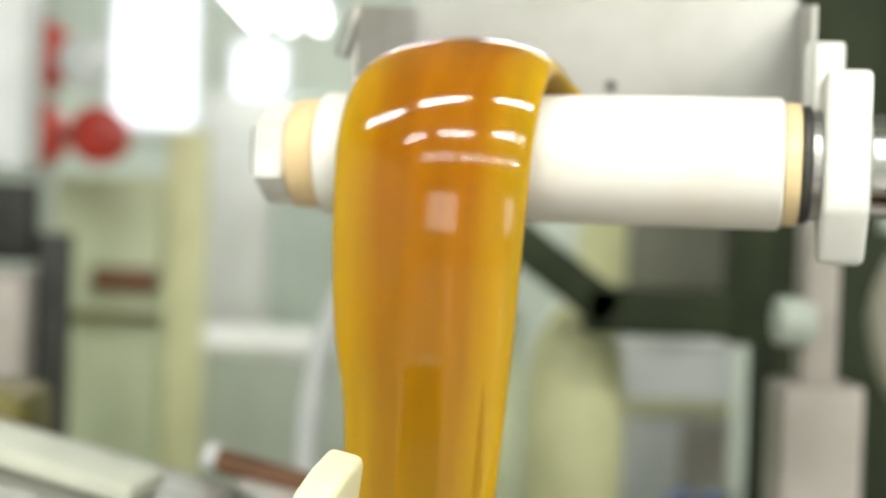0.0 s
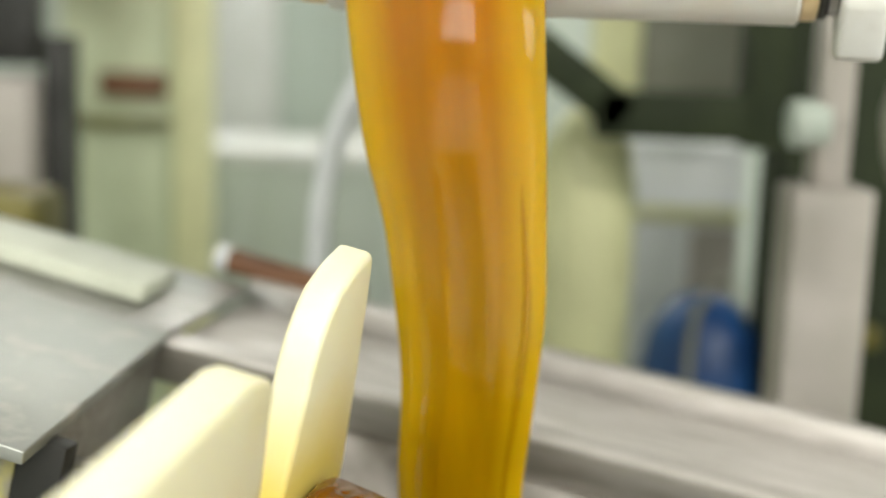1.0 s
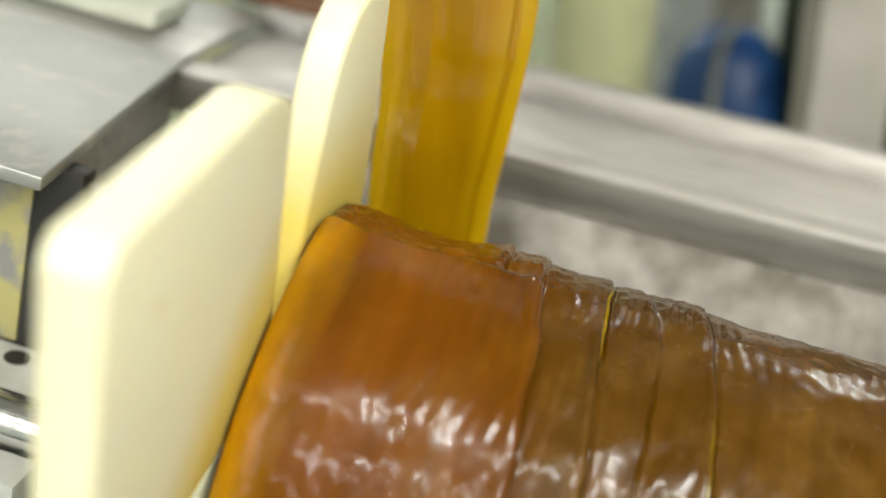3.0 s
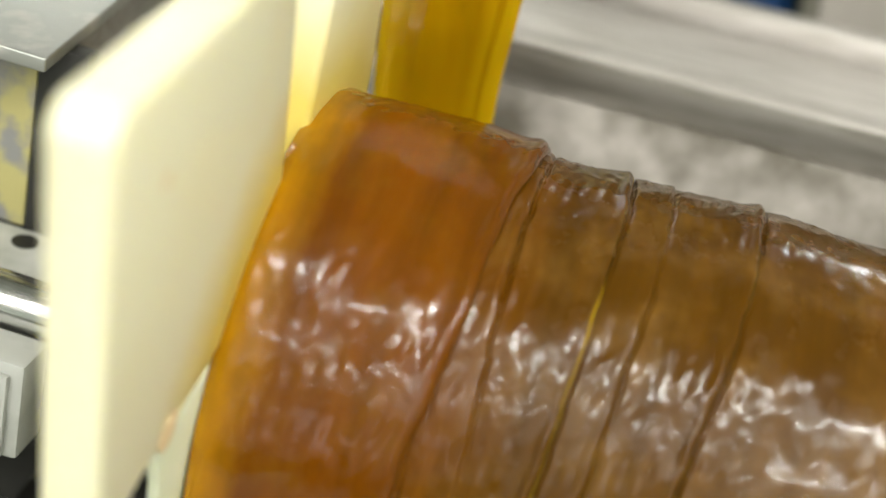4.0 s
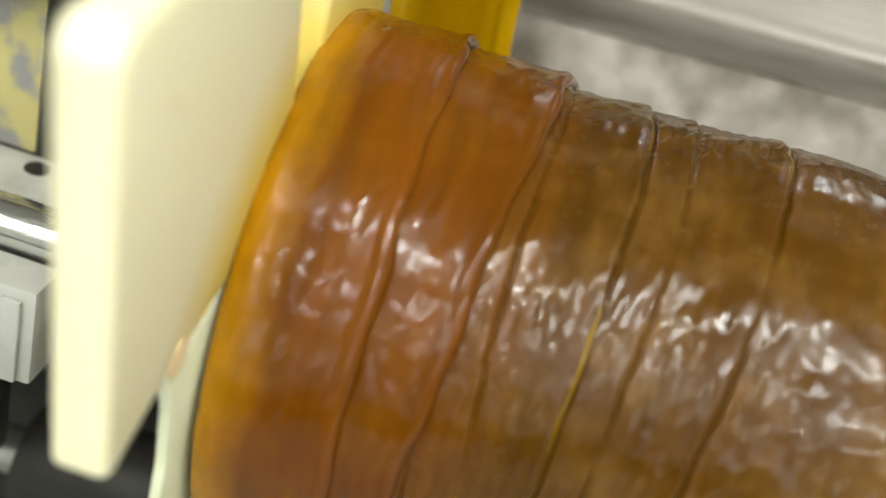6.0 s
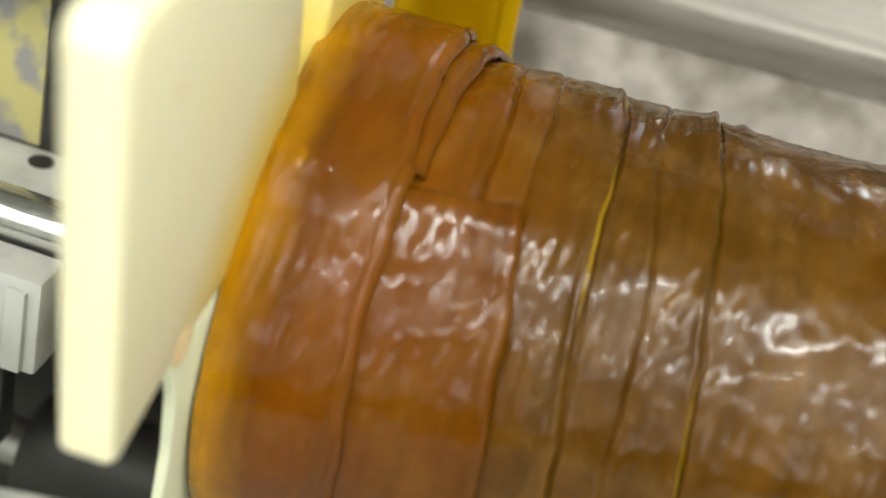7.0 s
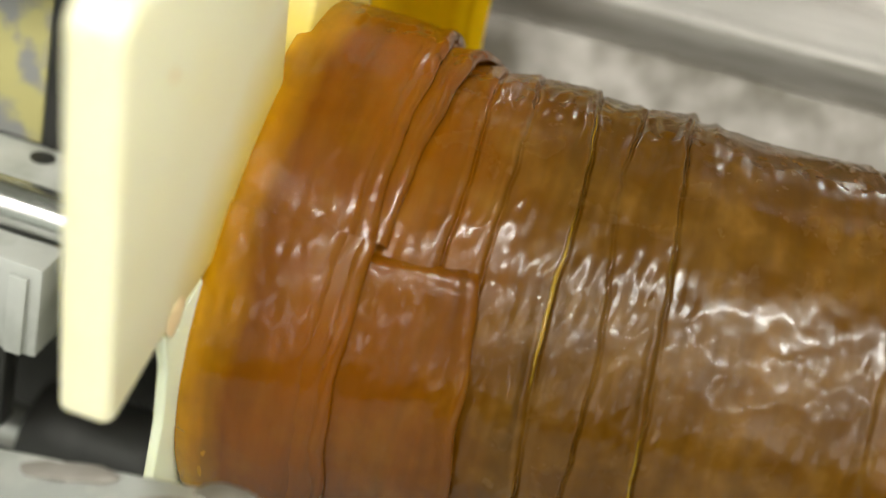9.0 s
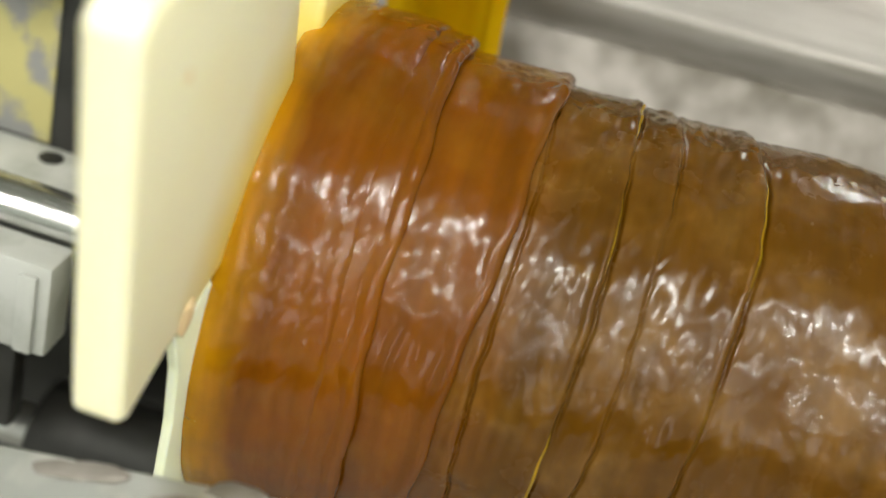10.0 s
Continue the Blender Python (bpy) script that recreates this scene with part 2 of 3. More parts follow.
def slab(outline, x0, x1, bevel=0.004, seg=3):
    """A plate across the x axis: outline of (y, z), from x0 to x1."""
    bm = bmesh.new()
    a = [bm.verts.new((x0, y, z)) for y, z in outline]
    b = [bm.verts.new((x1, y, z)) for y, z in outline]
    bm.faces.new(a)
    bm.faces.new(b[::-1])
    n = len(a)
    for k in range(n):
        bm.faces.new((a[k], b[k], b[(k + 1) % n], a[(k + 1) % n]))
    bmesh.ops.recalc_face_normals(bm, faces=bm.faces[:])
    if bevel:
        bmesh.ops.bevel(bm, geom=bm.edges[:], offset=bevel, segments=seg, profile=0.5, affect="EDGES")
    return bm


def prism(outline, z0, z1, bevel=0.002):
    """A flat body with an outline of (x, y), from z0 to z1."""
    bm = slab([(y, z) for y, z in outline], z0, z1, bevel)
    for v in bm.verts:
        v.co = Vector((v.co.y, v.co.z, v.co.x))
    return bm


def hose(points, r, seg=12, steps=10):
    """A tube along a smooth line through points."""
    pts = [Vector(p) for p in points]
    line = []
    for i in range(len(pts) - 1):
        p0, p1, p2, p3 = pts[max(i - 1, 0)], pts[i], pts[i + 1], pts[min(i + 2, len(pts) - 1)]
        for k in range(steps):
            t = k / steps
            line.append(0.5 * (2 * p1 + (p2 - p0) * t + (2 * p0 - 5 * p1 + 4 * p2 - p3) * t * t + (3 * p1 - p0 - 3 * p2 + p3) * t ** 3))
    line.append(pts[-1])
    bm = bmesh.new()
    rings = []
    for i, p in enumerate(line):
        d = (line[min(i + 1, len(line) - 1)] - line[max(i - 1, 0)]).normalized()
        u = d.cross(Vector((0.3, 0.2, 0.93))).normalized()
        v = d.cross(u)
        rings.append([bm.verts.new(p + r * (math.cos(2 * math.pi * k / seg) * u + math.sin(2 * math.pi * k / seg) * v)) for k in range(seg)])
    for a, b in zip(rings, rings[1:]):
        for k in range(seg):
            bm.faces.new((a[k], a[(k + 1) % seg], b[(k + 1) % seg], b[k]))
    bm.faces.new(rings[0])
    bm.faces.new(rings[-1][::-1])
    return bm


def grid_mesh(co, closed):
    """A mesh from an array (rows, columns, 3); closed: the columns run round."""
    r, c, _ = co.shape
    me = bpy.data.meshes.new("grid")
    i, j = np.meshgrid(np.arange(r - 1), np.arange(c if closed else c - 1), indexing="ij")
    k = (j + 1) % c
    faces = np.stack([i * c + j, i * c + k, (i + 1) * c + k, (i + 1) * c + j], -1).reshape(-1, 4)
    me.from_pydata(co.reshape(-1, 3).tolist(), [], faces.tolist())
    me.shade_smooth()
    return me


# ---- the hall ----
def hall():
    tagged(link("floor", box(-4.5, 5, -9, 7, -0.1, 0, 0), FLOOR), "worn pale grey coated factory floor", "floor", kind="structure")
    tagged(link("ceiling", box(-4.5, 5, -9, 7, 3.6, 3.7, 0), CEIL), "grey-white factory ceiling", "ceiling", kind="structure")
    tagged(link("wall_north", box(-4.5, 5, 7, 7.15, 0, 3.6, 0), WALL), "pale green painted factory wall", "wall", kind="structure")
    tagged(link("wall_south", box(-4.5, 5, -9.15, -9, 0, 3.6, 0), WALL), "pale green painted factory wall", "wall", kind="structure")
    tagged(link("wall_west", box(-4.65, -4.5, -9, 7, 0, 3.6, 0), WALL), "pale green painted factory wall", "wall", kind="structure")
    tagged(link("wall_east", box(5, 5.15, -9, 7, 0, 3.6, 0), WALL), "pale green painted factory wall", "wall", kind="structure")


def ceiling_light(m):
    t = thing("ceiling_light", m, "white twin-tube fluorescent light under the ceiling", "light", "ceiling lights")
    part("housing", box(-0.62, 0.62, -0.09, 0.09, 0.03, 0.09), WHITE, t)
    for y in (-0.04, 0.04):
        part("tube", rod((-0.6, y, 0.01), (0.6, y, 0.01), 0.014, 12), TUBE, t)
    return t


hall()
LIGHTS = [(x, y) for x in (-2.6, -0.9, 0.8, 2.5) for y in (-5.8, -3.0, -1.0, 4.9)]
SHARE = {-2.6: 0.65, -0.9: 0.85, 0.8: 1.15, 2.5: 1.45}
POWER = {-5.8: 36, -3.0: 38, -1.0: 42, 4.9: 28}
for i, (x, y) in enumerate(LIGHTS):
    m = pose(x, y, 3.51)
    fixture = ceiling_light(m) if i == 0 else copy_thing(fixture, m)
    lamp = bpy.data.lights.new("tube_light", "AREA")
    lamp.shape, lamp.size, lamp.size_y, lamp.energy, lamp.color = "RECTANGLE", 1.2, 0.1, POWER[y] * SHARE[x], (1.0, 0.98, 0.88)
    ob = new("tube_light", lamp)
    ob.matrix_basis = pose(x, y, 3.485)

# ---- the batch former, tilted down along the candy roll ----
FORMER = pose(-0.135, 0.915, 0.87, 0, 12, -10)


def stop_plates():
    front = thing("stop_block", FORMER, "thick cream plastic block with rounded edges beside the candy roll", "guide block")
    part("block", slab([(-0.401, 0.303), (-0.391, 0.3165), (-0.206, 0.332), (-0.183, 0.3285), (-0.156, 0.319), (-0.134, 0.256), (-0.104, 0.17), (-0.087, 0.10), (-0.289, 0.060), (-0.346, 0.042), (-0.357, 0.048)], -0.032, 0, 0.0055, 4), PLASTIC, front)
    part("screw", turned([(0, 0.006), (0.002, 0.005)], 16, pose(-0.002, -0.33, 0.26)), ROLLER_CAP, front)
    bm = bmesh.new()
    bmesh.ops.create_icosphere(bm, subdivisions=3, radius=1)
    for v in bm.verts:
        v.co *= 1 + 0.35 * noise.noise(v.co * 1.6 + Vector((4, 0, 0)))
    bm.transform(Matrix.Translation((0.0005, -0.266, 0.07)) @ Matrix.Diagonal((0.0012, 0.014, 0.012, 1)))
    part("candy_smear", bm, ROLLER_CAP, front, "thin dried candy smear")
    back = thing("stop_plate", FORMER, "tall cream plastic plate against the candy roll", "guide plate")
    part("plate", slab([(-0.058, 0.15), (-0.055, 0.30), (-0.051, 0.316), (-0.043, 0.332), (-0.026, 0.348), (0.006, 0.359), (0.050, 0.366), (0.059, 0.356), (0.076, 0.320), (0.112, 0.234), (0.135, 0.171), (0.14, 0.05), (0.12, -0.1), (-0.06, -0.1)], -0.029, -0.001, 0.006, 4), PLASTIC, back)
    low = thing("lower_guide", FORMER, "pale green plastic lower guide plate under the stop block", "guide plate")
    part("plate", slab([(-0.272, 0.056), (-0.256, 0.02), (-0.248, -0.03), (-0.25, -0.1), (-0.22, -0.2), (-0.09, -0.2), (-0.09, 0.09)], -0.010, -0.002, 0.002, 3), PLASTIC_LOW, low)


def frame_table():
    t = thing("machine_table", FORMER, "scratched stainless steel machine table with sugar marks", "machine table")
    part("top", prism([(-1.2, -0.005), (-0.216, -0.005), (-0.252, 0.36), (-1.2, 0.36)], 0.143, 0.155), STEEL_DULL, t)
    part("front_panel", box(-1.2, -0.246, 0.046, 0.06, -0.021, 0.143, 0.002), BOARD, t, "stained front panel")
    part("corner_post", box(-0.246, -0.205, 0.046, 0.07, -0.12, 0.143, 0.003), STEEL_DARK, t)
    # panel in the darkened steel, for the dark recess
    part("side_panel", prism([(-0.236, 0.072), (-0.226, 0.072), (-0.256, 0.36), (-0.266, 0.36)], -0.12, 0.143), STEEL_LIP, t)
    part("crossbar", box(-0.225, -0.035, 0.092, 0.115, 0.085, 0.11, 0.004), STEEL, t)
    part("back_strip", box(-1.2, -0.31, 0.42, 0.52, 0.156, 0.18, 0.006), STRIP, t, "pale painted edge strip")
    part("back_top", box(-1.2, -0.256, 0.362, 0.62, 0.143, 0.153, 0.002), STEEL, t)
    part("stop_pin", rod((-0.30, 0.66, 0.17), (-0.12, 0.66, 0.17), 0.016, 20), BROWN, t, "brown handle bar")
    part("pin_knob", rod((-0.315, 0.66, 0.17), (-0.297, 0.66, 0.17), 0.018, 20), WHITE, t)
    part("bar_foot", box(-0.26, -0.2, 0.63, 0.69, 0.10, 0.156, 0.003), STEEL, t)


def rails():
    t = thing("trough_rail", FORMER @ pose(0, 0, -0.002, 0, -2.2, 0), "stainless steel trough rail with a raised lip", "machine rail")
    part("channel", box(-0.256, 2.4, 0.404, 0.625, 0.13, 0.143, 0.002), STRIP_STEEL, t)
    part("lip_top", box(-0.256, 2.4, 0.3585, 0.404, 0.148, 0.157, 0.002), STRIP_STEEL, t, "pale top of the lip")
    part("lip_front", box(-0.256, 2.4, 0.352, 0.358, 0.116, 0.1555, 0.002), STEEL_LIP, t, "front of the lip, darkened as shade")
    # strip in the darkened steel, drawn for the dark line at the flange
    part("gap_strip", box(-0.256, 2.4, 0.625, 0.636, 0.12, 0.134, 0.001), STEEL_LIP, t, "strip darkened as the gap beside the flange")
    part("outer_flange", box(-0.256, 2.4, 0.636, 0.672, 0.135, 0.172, 0.005), STRIP_STEEL, t)
    part("pan", slab([(0.353, 0.118), (0.350, 0.104), (0.20, -0.16), (0.18, -0.15), (0.336, 0.118)], -0.215, 2.4, 0.0), STEEL_WET, t, "sugar-crusted steel pan behind the roll")


stop_plates()
frame_table()
rails()


def spindle():
    t = thing("roller_bearing", FORMER, "steel roller shaft in a pale bearing bracket", "bearing")
    part("shaft", rod((-1.0, -0.05, -0.030), (-0.032, -0.05, -0.030), 0.0235, 32), STEEL_POLISHED, t, "polished steel shaft")
    part("bracket_plate", box(-1.0, -0.17, -0.024, 0.045, -0.036, -0.021, 0.003), BEARING, t)
    # dark discs laid on the plate for the shade inside the holes
    part("hole", turned([(0, 0.011), (0.0015, 0.011)], 24, pose(-0.232, 0.024, -0.0215, 0, -90, 0)), STEEL_DARK, t, "dark disc in place of a drilled hole")
    part("hole", turned([(0, 0.011), (0.0015, 0.011)], 24, pose(-0.32, 0.024, -0.0215, 0, -90, 0)), STEEL_DARK, t, "dark disc in place of a drilled hole")
    block = part("bearing_block", box(-0.42, -0.158, -0.115, -0.075, -0.122, -0.036, 0.004), BEARING, t)
    for x in (-0.176, -0.225, -0.29):
        part("rib", box(x - 0.008, x + 0.008, -0.121, -0.115, -0.119, -0.045, 0.002), BEARING, block)
    part("foot", box(-0.40, -0.19, -0.10, -0.075, -0.22, -0.122, 0.004), STEEL_DARK, t)
    # dark box added to stand in for the shade under the table
    t = thing("dark_backing", FORMER, "dark box filling the black space under the machine table", "machine housing")
    part("housing", box(-1.2, -0.04, 0.10, 0.34, -0.62, -0.125, 0.004), STEEL_DARK, t)
    t = thing("support_roller", FORMER, "dark steel support roller under the candy roll", "roller")
    part("barrel", rod((-0.2, 0.0, -0.30), (0.9, 0.0, -0.30), 0.055, 40), STEEL_DARK, t)
    part("axle", rod((-1.0, 0.0, -0.30), (-0.2, 0.0, -0.30), 0.022, 24), STEEL, t)


spindle()


def front_bar():
    t = thing("front_rail", pose(-0.135, 0.915, 0.87, 0, 2.3, -10), "wide sugar-spotted steel front rail of the machine", "machine rail")
    part("rail", box(-1.2, 1.4, -0.45, -0.33, -0.05, -0.004, 0.006, 3), STEEL_DULL, t)
    r = random.Random(3)
    for k in range(9):
        bm = bmesh.new()
        bmesh.ops.create_icosphere(bm, subdivisions=2, radius=1)
        for v in bm.verts:
            v.co *= 1 + 0.25 * noise.noise(v.co * 1.7 + Vector((k, 0, 0)))
        x = -0.14 + 0.045 * k + r.uniform(-0.015, 0.015)
        bm.transform(Matrix.Translation((x, -0.338 + r.uniform(-0.02, 0.006), -0.004)) @ Matrix.Diagonal((r.uniform(0.012, 0.024), r.uniform(0.006, 0.011), r.uniform(0.002, 0.004), 1)))
        part("sugar_crust", bm, STEEL_WET, t, "flake of dried sugar")


front_bar()


def machine_legs():
    t = thing("steel_stand", Matrix.Identity(4), "dark steel stand on legs carrying the batch former", "stand")
    part("beam", box(-1.1, 1.2, -0.04, 0.04, -0.05, 0.05, m=pose(-0.05, 1.22, 0.42, 0, 12, -10)), STEEL_DARK, t)
    for x, y, top in ((-0.75, 1.33, 0.53), (0.75, 1.08, 0.22)):
        part("leg", box(x - 0.04, x + 0.04, y - 0.04, y + 0.04, 0, top), STEEL_DARK, t)
    for x, y in ((-1.1, 0.78), (0.95, 0.40)):
        part("rail_leg", box(x - 0.03, x + 0.03, y - 0.03, y + 0.03, 0, 0.82), STEEL_DARK, t)


machine_legs()


# ---- the candy roll ----
SPIN = -360 / 2.1
LEAD = 246.0  # where on the roll the end of the new ribbon caught
LAID = 55.0  # where behind the roll the ribbon runs onto it


def drawn(t):
    """How far the roll has been drawn along its axis at t."""
    return 0.0035 * max(0.0, t - 4.0)


def core_profile(x):
    return np.interp(x, [0, 0.125, 0.14, 0.16, 0.172, 0.21, 0.23, 0.30, 0.33, 1.4], [0.1915, 0.1915, 0.1905, 0.1905, 0.190, 0.190, 0.1895, 0.1895, 0.1885, 0.1865])


def slack(x, th, seed, fine=1.0):
    """Dents, sag and small drawn-out blisters of a candy surface; x and th are arrays of one shape, th the same down each column."""
    r = np.random.RandomState(seed)
    out = 0 * x
    for j in range(12):
        kx, kt, ph = r.uniform(8, 60), r.randint(1, 6), r.uniform(0, 6.28)
        out = out + 0.00045 * np.sin(kx * x + kt * th + ph)
    for j in range(14):
        kx, kt, ph = r.uniform(20, 130), r.randint(8, 30), r.uniform(0, 6.28)
        out = out + 0.00009 * np.sin(kx * x + kt * th + ph + 1.2 * np.sin(3 * th + 25 * x + j))
    # drawn-out ridges, broken up round the roll
    for j in range(12):
        kx, kt, ph, kb = r.uniform(240, 620), r.randint(0, 5), r.uniform(0, 6.28), r.randint(11, 38)
        out = out + 0.00010 * np.sin(kx * x + kt * th + ph + 0.8 * np.sin(9 * th + j)) * np.clip(0.3 + 1.2 * np.sin(kb * th + 40 * x + j), 0, 1.5)
    # short flat facets, as the wall of the sheet bears on the one below
    for j in range(9):
        kx, kt, ph, kb = r.uniform(60, 190), r.randint(26, 66), r.uniform(0, 6.28), r.uniform(30, 90)
        out = out + 0.00008 * np.sin(kt * th + ph + 2.2 * np.sin(kx * x + j)) * np.clip(0.35 + np.sin(kb * x + (5 + j) * th + 2 * j), 0, 1.2)
    for j in range(int(330 * fine)):
        bx, bt, h, w, g = r.uniform(0.01, min(x.max(), 0.43)), r.uniform(0, 6.28), r.uniform(0.0004, 0.0011), r.uniform(0.0012, 0.0022), r.uniform(0.018, 0.045)
        gap = (th[0] - bt + np.pi) % (2 * np.pi) - np.pi
        near = np.nonzero(np.abs(gap) < 3 * g)[0]
        xn, tn = x[:, near], gap[near][None, :]
        out[:, near] += h * np.exp(-((xn - bx + 0.12 * tn) / w) ** 2 - (tn / g) ** 2)
    return out


def candy_core(ob):
    na = 480
    th = (np.arange(na) / na * 2 * np.pi)[None, :]

    def wob(k, amp):
        r = np.random.RandomState(k)
        return sum(amp / (j + 1) * np.sin((j + 1) * th + r.uniform(0, 6.28)) for j in range(2, 6)) + sum(amp * 0.06 * np.sin(m * th + r.uniform(0, 6.28)) for m in (13, 19, 29, 41))

    # seams: middle x, wobble, step, seed, lean, phase of the lean
    seams = [(0.132, 0.004, 0.003, 1, 0.002, 0), (0.165, 0.005, 0.002, 7, 0.004, 40), (0.2205, 0.004, 0.0035, 3, 0.0125, 70), (0.252, 0.006, 0.0012, 6, 0.012, 75), (0.304, 0.005, 0.0035, 4, 0.024, 60), (0.45, 0.008, 0.0015, 5, 0.02, 60)]
    bases = [0.0] + [q[0] for q in seams] + [1.4]
    edges = np.concatenate([0 * th] + [b + wob(k, amp) + a * np.sin(th + np.radians(ph)) for b, amp, h, k, a, ph in seams] + [1.4 + 0 * th])
    x, rows = [], [0]
    for i in range(len(bases) - 1):
        n = 40 if bases[i + 1] - bases[i] < 0.04 else 64
        u = np.linspace(0, 1, n + 1)[:, None]
        u = u - 0.13 * np.sin(2 * np.pi * u) if i else u ** 1.5
        x.append((edges[i] + (edges[i + 1] - edges[i]) * u)[(1 if i else 0):])
        rows.append(rows[-1] + n)
    x = np.concatenate(x)
    th = np.broadcast_to(th, x.shape)
    rad = core_profile(x)
    for i, (base, amp, h, k, a, ph) in enumerate(seams):
        e = edges[i + 1]
        rad = rad + h * (1 / (1 + np.exp(np.clip((x - e) / 0.0008, -40, 40))) - 1 / (1 + np.exp(np.clip((x - e + 0.02) / 0.009, -40, 40))))
        rad = rad + (0.25 + 0.3 * np.sin(5 * th + k)) * h * np.exp(-((x - e + 0.004) / 0.003) ** 2)
        rad = rad - (0.0012 + 0.4 * h) * (1 + 0.7 * np.sin(7 * th + 2 * k) * np.sin(3 * th + k)) * np.exp(-((x - e - 0.0017) / 0.0014) ** 2)
    # pleats gathered at one place
    apex = np.radians(112 - SPIN * 4.3)
    d = (th - apex) % (2 * np.pi)
    fan = (d < 1.5) * np.clip(d / 0.15, 0, 1) * np.clip((1.5 - d) / 0.5, 0, 1)
    mid = 0.306 - 0.012 * d
    rad = rad + 0.0018 * fan * np.sin((x - mid) / (0.0022 + 0.0012 * np.clip(d, 0, 1.5))) * np.exp(-((x - mid) / (0.010 + 0.008 * np.clip(d, 0, 1.5))) ** 2)
    rad = rad - 0.004 * np.exp(-((x - 0.308) / 0.01) ** 2 - (np.minimum(d, 2 * np.pi - d) / 0.05) ** 2)
    rad = rad + slack(x, th, 4)
    q = np.clip(x / 0.008, 0, 1)
    rad = rad - 0.006 * (1 - np.sqrt(1 - (1 - q) ** 2))
    co = np.stack([x, rad * np.cos(th), rad * np.sin(th)], -1)
    for i in range(len(rows) - 1):
        piece = co[rows[i]:rows[i + 1] + 1]
        if i == 0:
            ring = piece[:1].copy()
            ring[..., 1:] *= 0.02
            piece = np.concatenate([ring, piece])
        if i == len(rows) - 2:
            ring = piece[-1:].copy()
            ring[..., 1:] *= 0.02
            piece = np.concatenate([piece, ring])
        me = grid_mesh(piece, True)
        me.materials.append(CANDY_ROLL)
        new("lap", me).parent = ob
    # yellow beads stand in for light coming through the thin lap edges
    for i, size in ((2, 0.0014), (4, 0.0008)):
        row = rows[i + 1] - 3
        a = np.arange(10) / 10 * 2 * np.pi
        t0 = th[0][:, None]
        fat = size * np.clip(0.25 + np.sin(2 * t0 + i) * np.sin(5 * t0 + 2), 0.04, 1)
        bead_r = rad[row][:, None] - 0.0005 + 0.8 * fat * np.sin(a)
        bead = np.stack([x[row][:, None] + 1.4 * fat * np.cos(a), bead_r * np.cos(t0), bead_r * np.sin(t0)], -1)
        me = grid_mesh(np.concatenate([bead, bead[:1]]), True)
        me.materials.append(CANDY_EDGE)
        tagged(new("edge_glow_bead", me), "yellow bead drawn as light through a lap's edge").parent = ob


# turns of the new ribbon round the roll: right edge by degrees behind its start, thickness
TURNS = [
    ([(0, 0.160), (20, 0.171), (50, 0.181), (100, 0.176), (160, 0.166), (200, 0.152), (270, 0.125), (320, 0.104), (360, 0.096)], 0.0078),
    ([(0, 0.087), (45, 0.088), (75, 0.091), (130, 0.094), (200, 0.096), (280, 0.094), (360, 0.092)], 0.0076),
    ([(0, 0.094), (60, 0.095), (100, 0.097), (160, 0.104), (320, 0.107), (360, 0.107)], 0.0032),
    ([(0, 0.092), (120, 0.091), (200, 0.094), (360, 0.096)], 0.0028),
]
SECTORS = 15


def candy_turns(ob):
    """The ribbon laid on in turns; each turn is a ring of stiff sectors. Returns (part, middle angle, time at which it is laid)."""
    nd, nx = 361, 92
    deg = np.linspace(0, 360, nd)[None, :]
    th = np.radians(LEAD + deg)
    u = np.linspace(0, 1, nx)[:, None]
    u = u - 0.12 * np.sin(2 * np.pi * u)
    laid = []
    below = []
    for n, (edge, thick) in enumerate(TURNS):
        right = np.interp(deg, *zip(*edge)) + 0.0016 * np.sin(np.radians(deg) * 7 + n) + 0.0008 * np.sin(np.radians(deg) * 19 + 2 * n)
        x = 0.0015 + (right - 0.0015) * u + 0 * th
        tt = th + 0 * x
        rad, tip = core_profile(x), 1 + 0 * deg
        for r_edge, h in below:
            rad = rad + h / (1 + np.exp(np.clip((x - r_edge) / 0.0035, -40, 40)))
        left, rest = np.clip(x / 0.012, 0, 1), np.clip((right - x) / 0.005, 0, 1)
        bead = 1 + 0.22 * np.exp(-((right - x - 0.007) / 0.005) ** 2) + 0.15 * np.exp(-((x - 0.014) / 0.008) ** 2)
        foot = rad[-1:].copy()
        up = thick * (0.45 + 0.55 * np.sqrt(1 - (1 - rest) ** 2)) * bead
        if n == 0:
            # the blunt end of the ribbon
            tip = np.clip((deg - 2.0 * np.sin(x * 22)) / 2.2, 0, 1)
            up = up * np.sqrt(1 - (1 - tip) ** 2) * (1 + 0.25 * np.exp(-((deg - 5) / 4) ** 2)) - 0.002 * (tip <= 0)
            tip = tip[-1:]
        elif n == 1:
            # it rides over the end below
            up = up + 0.002 * np.exp(-((deg - 4) / 3) ** 2) - 0.0016 * np.exp(-((deg - 357) / 4) ** 2)
        rad = rad + up + 0.8 * slack(x, tt, 20 + n, 0.36)
        if n:
            rad = rad + 0.0010 * np.sin(tt * 58 + 5 * np.sin(tt * 3)) * np.exp(-((right - x - 0.004) / 0.004) ** 2) * np.clip(np.sin(tt * 2 + 1), 0, 1) * 0.5
        rad = rad - 0.006 * (1 - np.sqrt(1 - (1 - left) ** 2))
        wall = np.stack([x[:1], rad[:1] - 0.012, tt[:1]])
        # the edge is undercut where it bears on the turn below
        under = [np.stack([right - in_, foot + out_ * thick * tip - 0.0012, tt[:1]]) for in_, out_ in ((0.0004, 0.34), (0.0022, 0.22), (0.0075, -0.1))]
